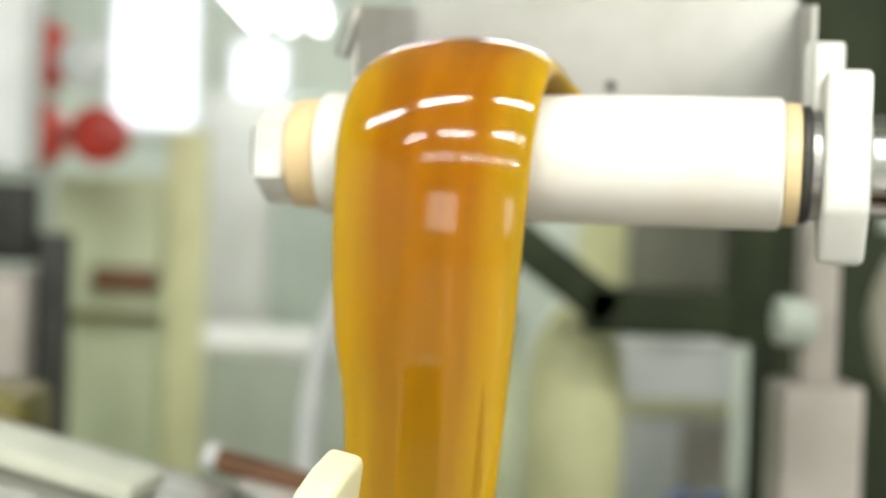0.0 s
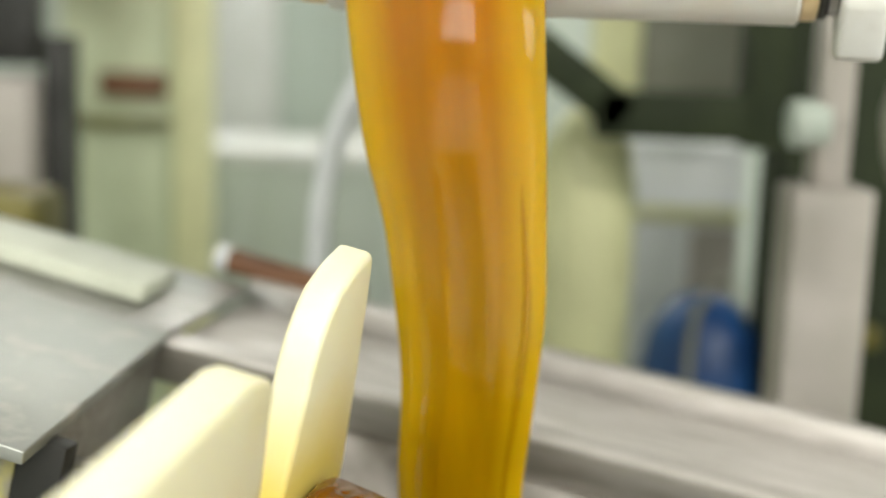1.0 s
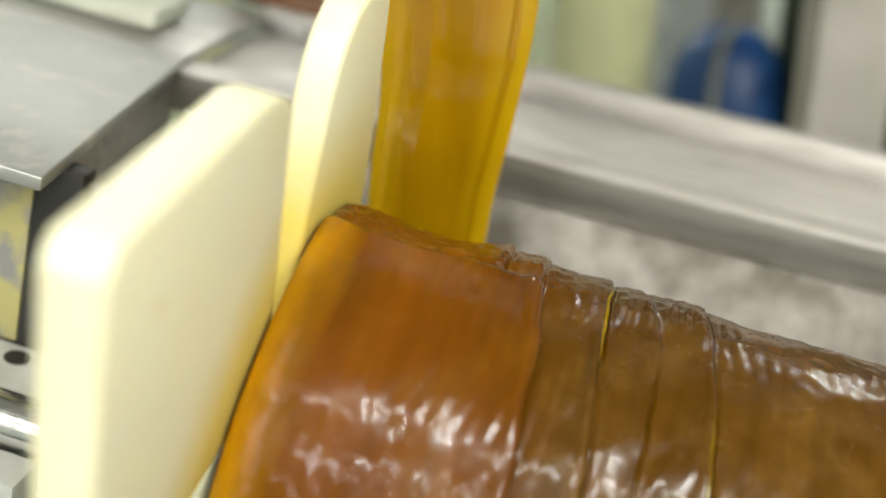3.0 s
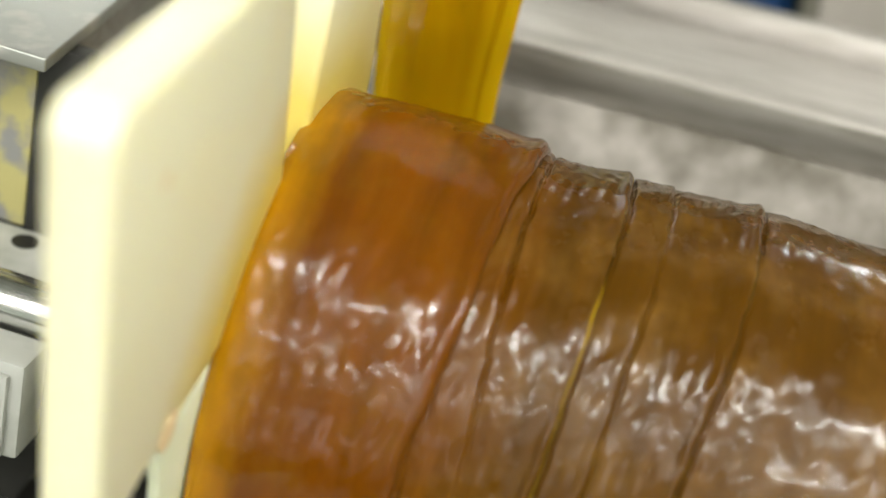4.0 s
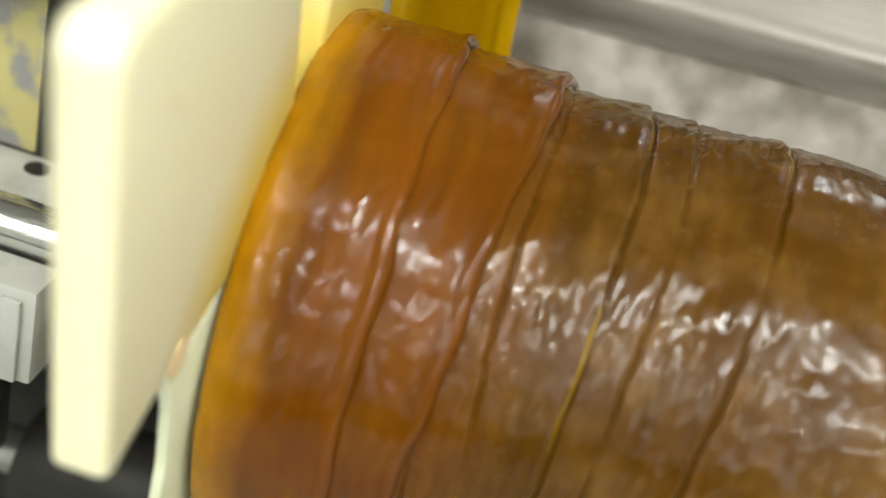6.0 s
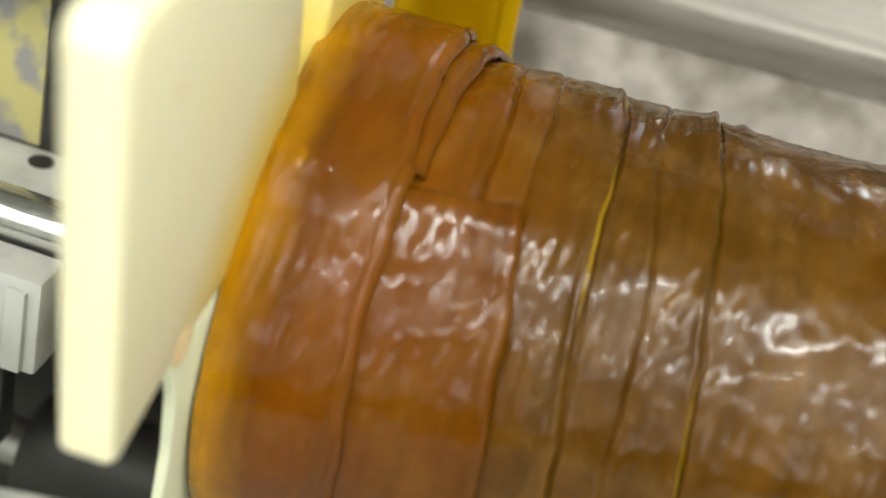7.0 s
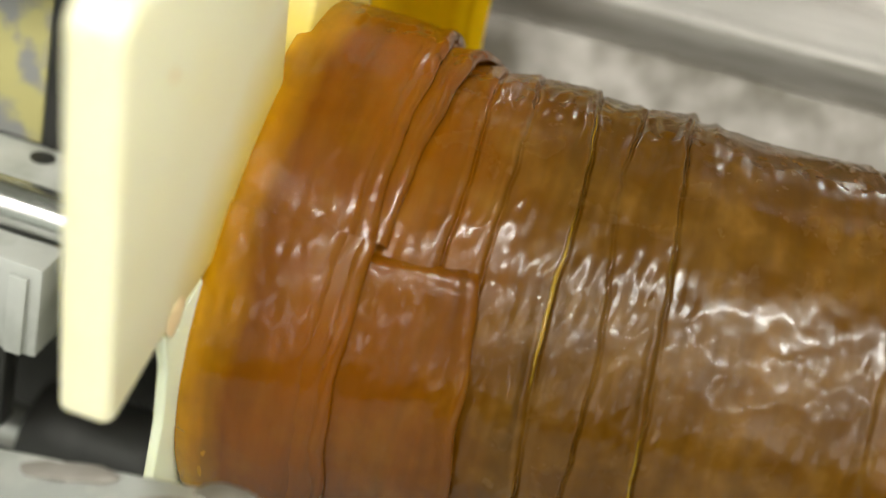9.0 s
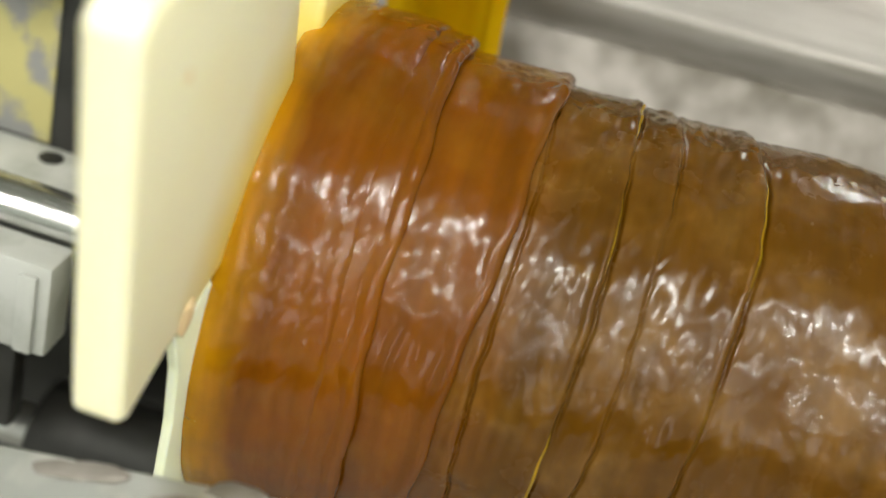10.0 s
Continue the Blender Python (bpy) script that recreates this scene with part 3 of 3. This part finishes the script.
        x, rad, tt = (np.concatenate([w, a, *more]) for w, a, more in zip(wall, (x, rad, tt), zip(*under)))
        co = np.stack([x, rad * np.cos(tt), rad * np.sin(tt)], -1)
        # smooth shading runs on from sector to sector
        nor = np.cross(np.gradient(co, axis=1), np.gradient(co, axis=0))
        nor /= np.linalg.norm(nor, axis=2, keepdims=True) + 1e-12
        nor *= np.sign((nor[nx // 2, :, 1] * np.cos(th[0]) + nor[nx // 2, :, 2] * np.sin(th[0])).mean())
        per = (nd - 1) // SECTORS
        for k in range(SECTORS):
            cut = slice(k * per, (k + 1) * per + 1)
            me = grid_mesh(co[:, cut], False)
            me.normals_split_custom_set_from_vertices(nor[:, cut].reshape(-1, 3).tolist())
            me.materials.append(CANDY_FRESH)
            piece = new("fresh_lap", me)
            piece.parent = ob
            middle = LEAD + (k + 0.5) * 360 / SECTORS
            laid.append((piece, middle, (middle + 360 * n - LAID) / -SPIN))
        below.append((right, thick))
    return laid


roll = thing("candy_roll", FORMER, "large glossy amber candy roll of overlapping laps, turning", "candy roll")
candy_core(roll)
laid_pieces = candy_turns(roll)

# ---- the feeding roller and the candy ribbon ----
FEED = pose(0.09, 1.16, 1.464, 0, 0, -12)


def feed_roller():
    t = thing("feed_roller", FEED, "white plastic feeding roller with tan end rings on a steel bracket", "roller")
    part("sleeve", turned([(-0.205, 0.050), (-0.203, 0.0565), (0.203, 0.0575), (0.206, 0.054)], 64), ROLLER_WHITE, t)
    part("end_ring", turned([(-0.234, 0.046), (-0.231, 0.050), (-0.207, 0.051), (-0.205, 0.048)], 64), ROLLER_CAP, t, "tan plastic end ring")
    part("end_ring", turned([(0.206, 0.046), (0.207, 0.0535), (0.219, 0.053), (0.221, 0.047)], 64), ROLLER_CAP, t, "tan plastic end ring")
    part("nut", turned([(-0.268, 0.040), (-0.262, 0.049), (-0.242, 0.049), (-0.236, 0.046)], 6, pose(0, 0, 0, 90, 0, 0)), PAINT_LIGHT, t, "large pale hexagonal nut")
    # black ring fills the dark gap before the bracket
    part("gap_ring", turned([(0.221, 0.050), (0.222, 0.051), (0.227, 0.051), (0.228, 0.050)], 48), GAP_BLACK, t, "black ring in the gap at the roller's end")
    part("seal_ring", turned([(0.228, 0.046), (0.229, 0.048), (0.236, 0.048), (0.237, 0.046)], 48), STEEL, t)
    part("bracket", slab([(-0.045, 0.078), (0.045, 0.078), (0.05, -0.04), (0.02, -0.085), (-0.02, -0.085), (-0.05, -0.04)], 0.237, 0.275, 0.006), PAINT_LIGHT, t, "pale grey bearing bracket")
    part("shaft", rod((0.275, 0, 0), (0.7, 0, 0), 0.045, 32), STEEL_POLISHED, t, "steel drive shaft")
    part("bracket_arm", box(0.226, 0.262, 0.075, 0.10, -0.02, 0.118, 0.004), PAINT_LIGHT, t)


def feed_tray():
    t = thing("feed_tray", FEED, "pale steel chute tray behind the feeding roller", "tray")
    part("back_wall", box(-0.20, 0.23, 0.30, 0.31, -0.02, 0.20, 0.002), TRAY, t)
    part("bottom", box(-0.20, 0.23, 0.075, 0.30, -0.012, 0.0, 0.002), STEEL_DULL, t)
    part("side", slab([(0.07, -0.02), (0.07, 0.15), (0.30, 0.19), (0.30, -0.02)], -0.206, -0.20, 0), TRAY, t)
    part("side", slab([(0.07, -0.02), (0.07, 0.15), (0.30, 0.19), (0.30, -0.02)], 0.23, 0.236, 0), TRAY, t)
    part("corner_fold", rod((-0.215, 0.068, 0.10), (-0.20, 0.068, 0.152), 0.008, 12), STEEL_DULL, t)
    part("rivet", turned([(0, 0.006), (0.003, 0.004)], 16, pose(0.03, 0.299, 0.10, 0, 0, -90)), STEEL_DARK, t, "dark bolt head")


def candy_ribbon():
    # along: y, z, middle x, half width, half thickness
    keys = np.array([
        (0.24, 0.03, -0.035, 0.085, 0.016),
        (0.12, 0.045, -0.045, 0.086, 0.020),
        (0.05, 0.070, -0.064, 0.081, 0.024),
        (-0.01, 0.080, -0.072, 0.080, 0.025),
        (-0.055, 0.060, -0.080, 0.084, 0.023),
        (-0.077, 0.015, -0.086, 0.086, 0.021),
        (-0.087, -0.055, -0.087, 0.084, 0.0175),
        (-0.082, -0.15, -0.086, 0.078, 0.0165),
        (-0.074, -0.23, -0.085, 0.071, 0.015),
        (-0.068, -0.31, -0.088, 0.067, 0.0145),
        (-0.062, -0.40, -0.099, 0.061, 0.014),
        (-0.052, -0.48, -0.111, 0.056, 0.013),
        (-0.05, -0.62, -0.125, 0.053, 0.013)])
    u = np.linspace(0, len(keys) - 1, 200)
    i = np.clip(u.astype(int), 0, len(keys) - 2)
    f = (u - i)[:, None]
    p0, p1, p2, p3 = keys[np.clip(i - 1, 0, None)], keys[i], keys[i + 1], keys[np.clip(i + 2, None, len(keys) - 1)]
    k = 0.5 * (2 * p1 + (p2 - p0) * f + (2 * p0 - 5 * p1 + 4 * p2 - p3) * f * f + (3 * p1 - p0 - 3 * p2 + p3) * f ** 3)
    tan = np.gradient(k[:, :2], axis=0)
    tan /= np.linalg.norm(tan, axis=1, keepdims=True)
    nor = np.stack([-tan[:, 1], tan[:, 0]], 1)
    na = 96
    a = np.arange(na) / na * 2 * np.pi
    ca, sa = np.cos(a), np.sin(a)
    px = np.sign(ca) * np.abs(ca) ** 0.7
    pn = np.sign(sa) * np.abs(sa) ** 0.8
    v = np.linspace(0, 1, len(k))[:, None]
    bulge = 1 - 0.35 * np.abs(px) ** 3
    fold = bulge * (1 + 0.05 * np.sin(px * 5 + 1 + 1.5 * v) + np.clip(v * 3 - 1.2, 0, 1) * (0.05 * np.sin(px * 11 + 4 * v + 2) + 0.04 * np.sin(px * 23 + 3 + 6 * v)))
    edge = np.clip(v * 3 - 1, 0, 1) * (0.0025 * np.sin(v * 17 + 1) + 0.001 * np.sin(v * 41))
    X = k[:, 2:3] + k[:, 3:4] * px + edge * (px < 0)
    N = k[:, 4:5] * pn * fold
    co = np.stack([X, k[:, 0:1] + nor[:, 0:1] * N, k[:, 1:2] + nor[:, 1:2] * N], -1)
    mid = co.mean(1, keepdims=True)
    co = np.concatenate([mid[:1] + (co[:1] - mid[:1]) * 0.02, co, mid[-1:] + (co[-1:] - mid[-1:]) * 0.02])
    ob = thing("candy_ribbon", FEED, "hanging ribbon of glossy golden candy flowing over the roller", "candy ribbon")
    me = grid_mesh(co, True)
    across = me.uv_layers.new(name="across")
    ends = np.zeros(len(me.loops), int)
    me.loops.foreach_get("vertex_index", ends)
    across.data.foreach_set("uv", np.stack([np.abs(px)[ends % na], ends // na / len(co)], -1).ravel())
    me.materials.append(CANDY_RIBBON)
    new("sheet", me).parent = ob
    # raised folds that run down the front
    for place, size, first in ((0.74, 0.0028, 105),):
        a = np.arange(14) / 14 * 2 * np.pi
        kk = k[first:]
        w = np.linspace(0, 1, len(kk))[:, None]
        grow = size * np.clip(w * 2.2, 0.02, 1) * np.clip((1 - w) * 8, 0.02, 1)
        cx = kk[:, 2:3] + kk[:, 3:4] * (place + 0.03 * np.sin(w * 9 + place * 5))
        out = -kk[:, 4:5] * (1 - abs(place) ** 2.2 * 0.55) * 0.86
        n2 = nor[first:] * (1 if nor[120, 0] > 0 else -1)
        off = out + grow * 0.6 * np.sin(a)[None, :]
        strand = np.stack([cx + grow * 1.5 * np.cos(a)[None, :], kk[:, 0:1] + n2[:, 0:1] * off, kk[:, 1:2] + n2[:, 1:2] * off], -1)
        me = grid_mesh(strand, True)
        me.materials.append(CANDY_RIBBON)
        new("fold", me).parent = ob
    return ob


feed_roller()
feed_tray()
ribbon = candy_ribbon()


# ---- behind the machine ----
def storage_tank():
    t = thing("storage_tank", pose(0.262, 2.45, 0), "pale yellow cylindrical tank on the factory floor", "tank")
    up = pose(0, 0, 0, 0, -90, 0)
    part("shell", turned([(0.1, 0.092), (0.12, 0.095), (1.10, 0.095), (1.19, 0.082), (1.25, 0.05), (1.27, 0.015)], 40, up), YELLOW_PALE, t)
    part("band", turned([(0.55, 0.096), (0.555, 0.10), (0.59, 0.10), (0.595, 0.096)], 40, up), YELLOW_PALE, t)
    part("skirt", turned([(0, 0.1), (0.1, 0.1)], 40, up), GREEN_PALE, t)
    part("pipe", rod((-0.13, -0.02, 0), (-0.13, -0.02, 1.25), 0.022), GREEN_PALE, t)


def steel_frame():
    t = thing("gantry", pose(0, 2.2, 0), "dark green painted steel gantry behind the machine", "gantry")
    part("crossbeam", box(0.25, 0.56, 0, 0.1, 1.225, 1.305), GREEN_DARK, t)
    part("brace", box(-0.2, 0.17, 0, 0.08, -0.035, 0.035, m=pose(0.16, 0, 1.36, 0, 36, 0)), GREEN_DARK, t)
    part("hanger", box(0.50, 0.57, -0.002, 0.09, 1.215, 2.2), GREEN_DARK, t)
    part("post", box(0.60, 0.78, 0.1, 0.3, 0, 2.4), GREEN_DARK, t)
    part("panel", box(0.78, 1.4, 0.14, 0.2, 0.2, 1.42), GREEN_DARK, t)
    part("side_panel", box(0.30, 0.405, 0.62, 0.66, 1.28, 2.1), YELLOW_PALE, t)
    part("back_panel", box(0.41, 0.72, 0.62, 0.66, 1.28, 2.1), PANEL_GREY, t)
    part("back_leg", box(0.33, 0.36, 0.66, 0.7, 0, 2.0), PANEL_GREY, t)
    part("flange", box(0.60, 0.78, 0.06, 0.1, 0.86, 0.90), OLIVE, t)
    part("top_beam", box(-0.35, 1.5, 0.0, 0.1, 2.2, 2.3), GREEN_DARK, t)
    part("shelf", box(0.30, 1.4, 0.75, 0.8, 1.55, 2.4), GREEN_DARK, t)


def grey_column():
    t = thing("grey_column", pose(0.527, 1.75, 0), "grey painted square machine column", "column")
    part("column", box(-0.055, 0.055, 0, 0.1, 0, 1.20), GREY_POST, t)
    part("neck", box(-0.025, 0.022, 0.02, 0.08, 1.20, 1.55), GREY_POST, t)
    part("knob", rod((-0.06, 0.04, 1.285), (-0.01, 0.04, 1.285), 0.034), WALL, t)
    part("foot", box(-0.09, 0.09, -0.04, 0.14, 0, 0.03), GREY_POST, t)


def blue_drum():
    t = thing("blue_drum", pose(0.503, 2.45, -0.0), "blue plastic drum with a grey hose over it", "drum")
    up = pose(0, 0, 0, 0, -90, 0)
    part("drum", turned([(0, 0.115), (0.02, 0.122), (0.74, 0.122), (0.84, 0.105), (0.90, 0.06), (0.92, 0.01)], 32, up), BLUE, t)
    part("rim", turned([(0.5, 0.123), (0.505, 0.128), (0.53, 0.128), (0.535, 0.123)], 32, up), BLUE, t)
    part("hose", hose([(-0.05, -0.14, 0.70), (-0.05, -0.135, 0.80), (-0.03, -0.09, 0.90), (0.04, 0.0, 0.95)], 0.008), PANEL_GREY, t)


def white_cabinet():
    t = thing("white_cabinet", pose(0.58, 3.1, 0), "white enamelled control cabinet with a pale green stripe", "cabinet")
    part("body", box(-0.16, 0.13, 0, 0.3, 0, 1.15), WHITE, t)
    part("stripe", box(-0.161, 0.131, -0.012, 0, 0.965, 1.0), YELLOW_PALE, t)
    part("door", box(-0.14, 0.0, -0.012, 0, 0.3, 0.95), WHITE, t)
    part("side_door", box(0.01, 0.125, -0.012, 0, 0.3, 0.95), GREY_POST, t)


def left_side():
    t = thing("machine_cabinet", pose(-0.8, 3.6, 0), "pale grey steel cabinet with a flat top", "cabinet")
    part("body", box(-0.45, 0.62, 0, 0.6, 0, 1.02), WALL, t)
    part("top", box(-0.47, 0.64, -0.02, 0.62, 1.02, 1.05), PAINT_LIGHT, t)
    for k in range(3):
        part("door", box(-0.43 + 0.35 * k, -0.1 + 0.35 * k, -0.015, 0, 0.08, 0.98), WALL, t)
    t = thing("panel_screen", pose(-0.5, 4.6, 0), "tall pale steel panel wall of a machine", "panel")
    for k in range(3):
        part("panel", box(-0.36 + 0.25 * k, -0.12 + 0.25 * k, 0, 0.05, 0, 1.85), WALL if k % 2 else PAINT_LIGHT, t)
    t = thing("green_post", pose(-0.655, 3.25, 0), "pale green painted post", "post")
    part("post", box(-0.045, 0.045, 0, 0.09, 0, 1.62), YELLOW_PALE, t)
    part("foot", box(-0.08, 0.08, -0.04, 0.13, 0, 0.03), GREEN_PALE, t)
    t = thing("pump_unit", pose(-0.84, 3.3, 0), "green-grey pump unit with a brown cover strip", "pump")
    part("body", box(-0.16, 0.12, 0.02, 0.3, 0, 1.5), GREEN_PALE, t)
    part("cover", box(-0.055, 0.11, -0.02, 0.02, 1.205, 1.265), BROWN, t, "brown cover strip")
    part("ledge", box(-0.14, 0.12, -0.03, 0.02, 1.13, 1.15), OLIVE, t)
    t = thing("red_valve", pose(-0.955, 3.0, 1.77), "red valve housing with a white cover", "valve")
    part("body", turned([(0, 0.07), (0.01, 0.088), (0.07, 0.088), (0.08, 0.07)], 24, pose(-0.02, 0, 0, 0, 0, 90)), RED, t)
    part("cover", turned([(0, 0.045), (0.01, 0.06), (0.05, 0.06), (0.06, 0.045)], 24, pose(0.115, -0.05, -0.015, 0, 0, 90)), WHITE, t)
    part("pipe", rod((0, 0.06, -1.77), (0, 0.06, 0.4), 0.03), WALL, t)
    t = thing("red_valve", pose(-0.955, 3.0, 1.585), "red valve housing with a dark red wheel", "valve")
    part("body", turned([(0, 0.06), (0.01, 0.08), (0.07, 0.08), (0.08, 0.06)], 24, pose(-0.02, 0, 0, 0, 0, 90)), RED, t)
    part("wheel", turned([(0, 0.05), (0.01, 0.068), (0.05, 0.068), (0.06, 0.05)], 24, pose(0.145, -0.02, 0.0, 0, 0, 90)), RED, t)
    part("stem", rod((0.0, 0.02, 0), (0.14, 0.02, 0), 0.015), STEEL_DARK, t)
    t = thing("drive_motor", pose(-0.86, 2.5, 0), "grey-pink motor on a dark stand beside a white switch box", "motor")
    part("housing", box(-0.2, 0.05, 0, 0.2, 0.98, 1.28, 0.03), GREY_POST, t)
    part("stand", box(0.055, 0.10, 0.05, 0.15, 0, 1.36), STEEL_DARK, t)
    part("base", box(-0.2, 0.05, 0, 0.2, 0, 0.98), WALL, t)
    part("switch_box", box(-0.2, 0.04, 0, 0.12, 1.48, 2.1, 0.02), WHITE, t)
    part("bracket", box(-0.2, 0.04, 0.05, 0.12, 1.30, 1.46, 0.01), STEEL_DARK, t)
    t = thing("olive_bin", pose(-0.70, 2.0, 0), "olive plastic bin on a grey stand", "bin")
    part("bin", box(-0.12, 0.08, -0.08, 0.1, 0.98, 1.13, 0.03), OLIVE, t)
    part("stand", box(-0.11, 0.07, -0.07, 0.09, 0, 0.98), WALL, t)
    t = thing("white_hose", pose(0, 1.8, 0), "white plastic hose hanging in an arc to the floor", "hose")
    part("tube", hose([(0.02, 0.02, 1.42), (-0.06, 0, 1.39), (-0.12, 0, 1.33), (-0.16, 0, 1.24), (-0.18, 0, 1.1), (-0.175, 0, 0.9), (-0.15, 0, 0.4), (-0.15, 0, 0.0)], 0.017), WHITE, t)
    part("support", rod((0.02, 0.02, 0), (0.02, 0.02, 1.45), 0.012), STEEL, t)
    t = thing("grey_pipe", pose(0.52, 1.5, 0), "grey flexible pipe beside the bracket", "pipe")
    part("tube", hose([(0.2, 0, 1.5), (0.05, 0, 1.42), (-0.005, 0, 1.34), (0.0, 0, 1.26), (0.05, 0, 1.17), (0.12, 0, 1.0), (0.15, 0, 0.5), (0.15, 0, 0.0)], 0.016), PANEL_GREY, t)
    t = thing("hanging_light", pose(-0.62, 4.5, 2.16), "bright fluorescent light hanging on rods", "light")
    part("housing", box(-0.21, 0.21, -0.5, 0.5, 0.02, 0.07), WHITE, t)
    for x in (-0.12, 0.0, 0.12):
        part("tube", rod((x, -0.48, 0.0), (x, 0.48, 0.0), 0.016, 12), TUBE, t)
    for y in (-0.4, 0.4):
        part("rod", rod((0, y, 0.07), (0, y, 1.44), 0.006, 8), STEEL, t)


def windows():
    for k, (x0, x1, z0, z1) in enumerate(((-1.80, -1.38, 1.90, 2.85), (-1.15, -0.9, 1.95, 2.35), (-2.9, -2.2, 1.7, 2.8))):
        w = tagged(new("window_%d" % (k + 1)), "bright factory window with a white frame", "window", kind="structure")
        w.matrix_basis = pose(0, 6.99, 0)
        part("pane", box(x0, x1, -0.01, 0, z0, z1, 0), PANE, w)
        part("frame", box(x0 - 0.04, x0, -0.03, 0, z0, z1, 0), WHITE, w)
        part("frame", box(x1, x1 + 0.04, -0.03, 0, z0, z1, 0), WHITE, w)
        part("sill", box(x0 - 0.04, x1 + 0.04, -0.05, 0, z0 - 0.04, z0, 0), WHITE, w)
        part("head", box(x0 - 0.04, x1 + 0.04, -0.03, 0, z1, z1 + 0.04, 0), WHITE, w)


def south_windows():
    """Unseen windows behind the camera: one reflected in the roll, two added for brightness."""
    for k, x0 in enumerate((-3.9, 1.0, 2.9)):
        w = tagged(new("window_%d" % (k + 4)), "unseen bright four-pane factory window with a white frame", "window", kind="structure")
        w.matrix_basis = pose(0, -8.99, 0)
        for i in range(2):
            for z0 in (0.75, 1.6):
                part("pane", box(x0 + 0.78 * i, x0 + 0.78 * i + 0.74, 0, 0.01, z0, z0 + 0.81, 0), PANE_SOUTH, w)
        for x in (x0 - 0.06, x0 + 0.74, x0 + 1.52):
            part("frame", box(x, x + (0.04 if x == x0 + 0.74 else 0.06), 0, 0.03, 0.75, 2.41, 0), WHITE, w)
        part("transom", box(x0, x0 + 1.52, 0.012, 0.03, 1.56, 1.60, 0), WHITE, w)
        part("sill", box(x0 - 0.08, x0 + 1.6, 0, 0.06, 0.70, 0.75, 0), WHITE, w)
        part("head", box(x0 - 0.06, x0 + 1.58, 0, 0.03, 2.41, 2.46, 0), WHITE, w)


south_windows()
storage_tank()
steel_frame()
grey_column()
blue_drum()
white_cabinet()
left_side()
windows()


# ---- what moves ----
def motions():
    rows = []
    n = 40
    for k in range(n + 1):
        t = 10.0 * k / n
        # its near end shifts and tilts so its outline fits the camera's view
        s = min(1.0, max(0.0, (t - 2.6) / 1.8))
        s = s * s * (3 - 2 * s)
        rows.append((t, FORMER @ pose(0.003 - 0.008 * s + drawn(t), -0.003 - 0.012 * s, -0.010 * s, SPIN * t, -1.9 * s, 1.0 * s)))
    walk(roll, rows)
    # each piece waits inside the roll, comes out behind it, then turns along
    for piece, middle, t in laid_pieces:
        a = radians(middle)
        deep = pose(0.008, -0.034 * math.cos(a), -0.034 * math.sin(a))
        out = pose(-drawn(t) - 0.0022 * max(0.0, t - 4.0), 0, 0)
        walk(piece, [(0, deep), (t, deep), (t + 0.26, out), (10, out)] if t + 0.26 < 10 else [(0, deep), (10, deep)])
    # the ribbon sways from the roller
    sway = [(0, 1.0), (0.5, -2.0), (0.8, -5.0), (1.0, -6.2), (1.3, -4.2), (1.6, -2.2), (2.0, -0.8), (2.5, 0), (3.2, -0.3), (4.5, 0), (5.5, -0.3), (7.0, -0.6), (7.5, -0.9), (8.0, -0.4), (9.0, 0.4), (9.5, -0.4), (10, -0.8)]
    walk(ribbon, [(t, FEED @ pose(0, 0, 0, 0, a, 0)) for t, a in sway])


motions()
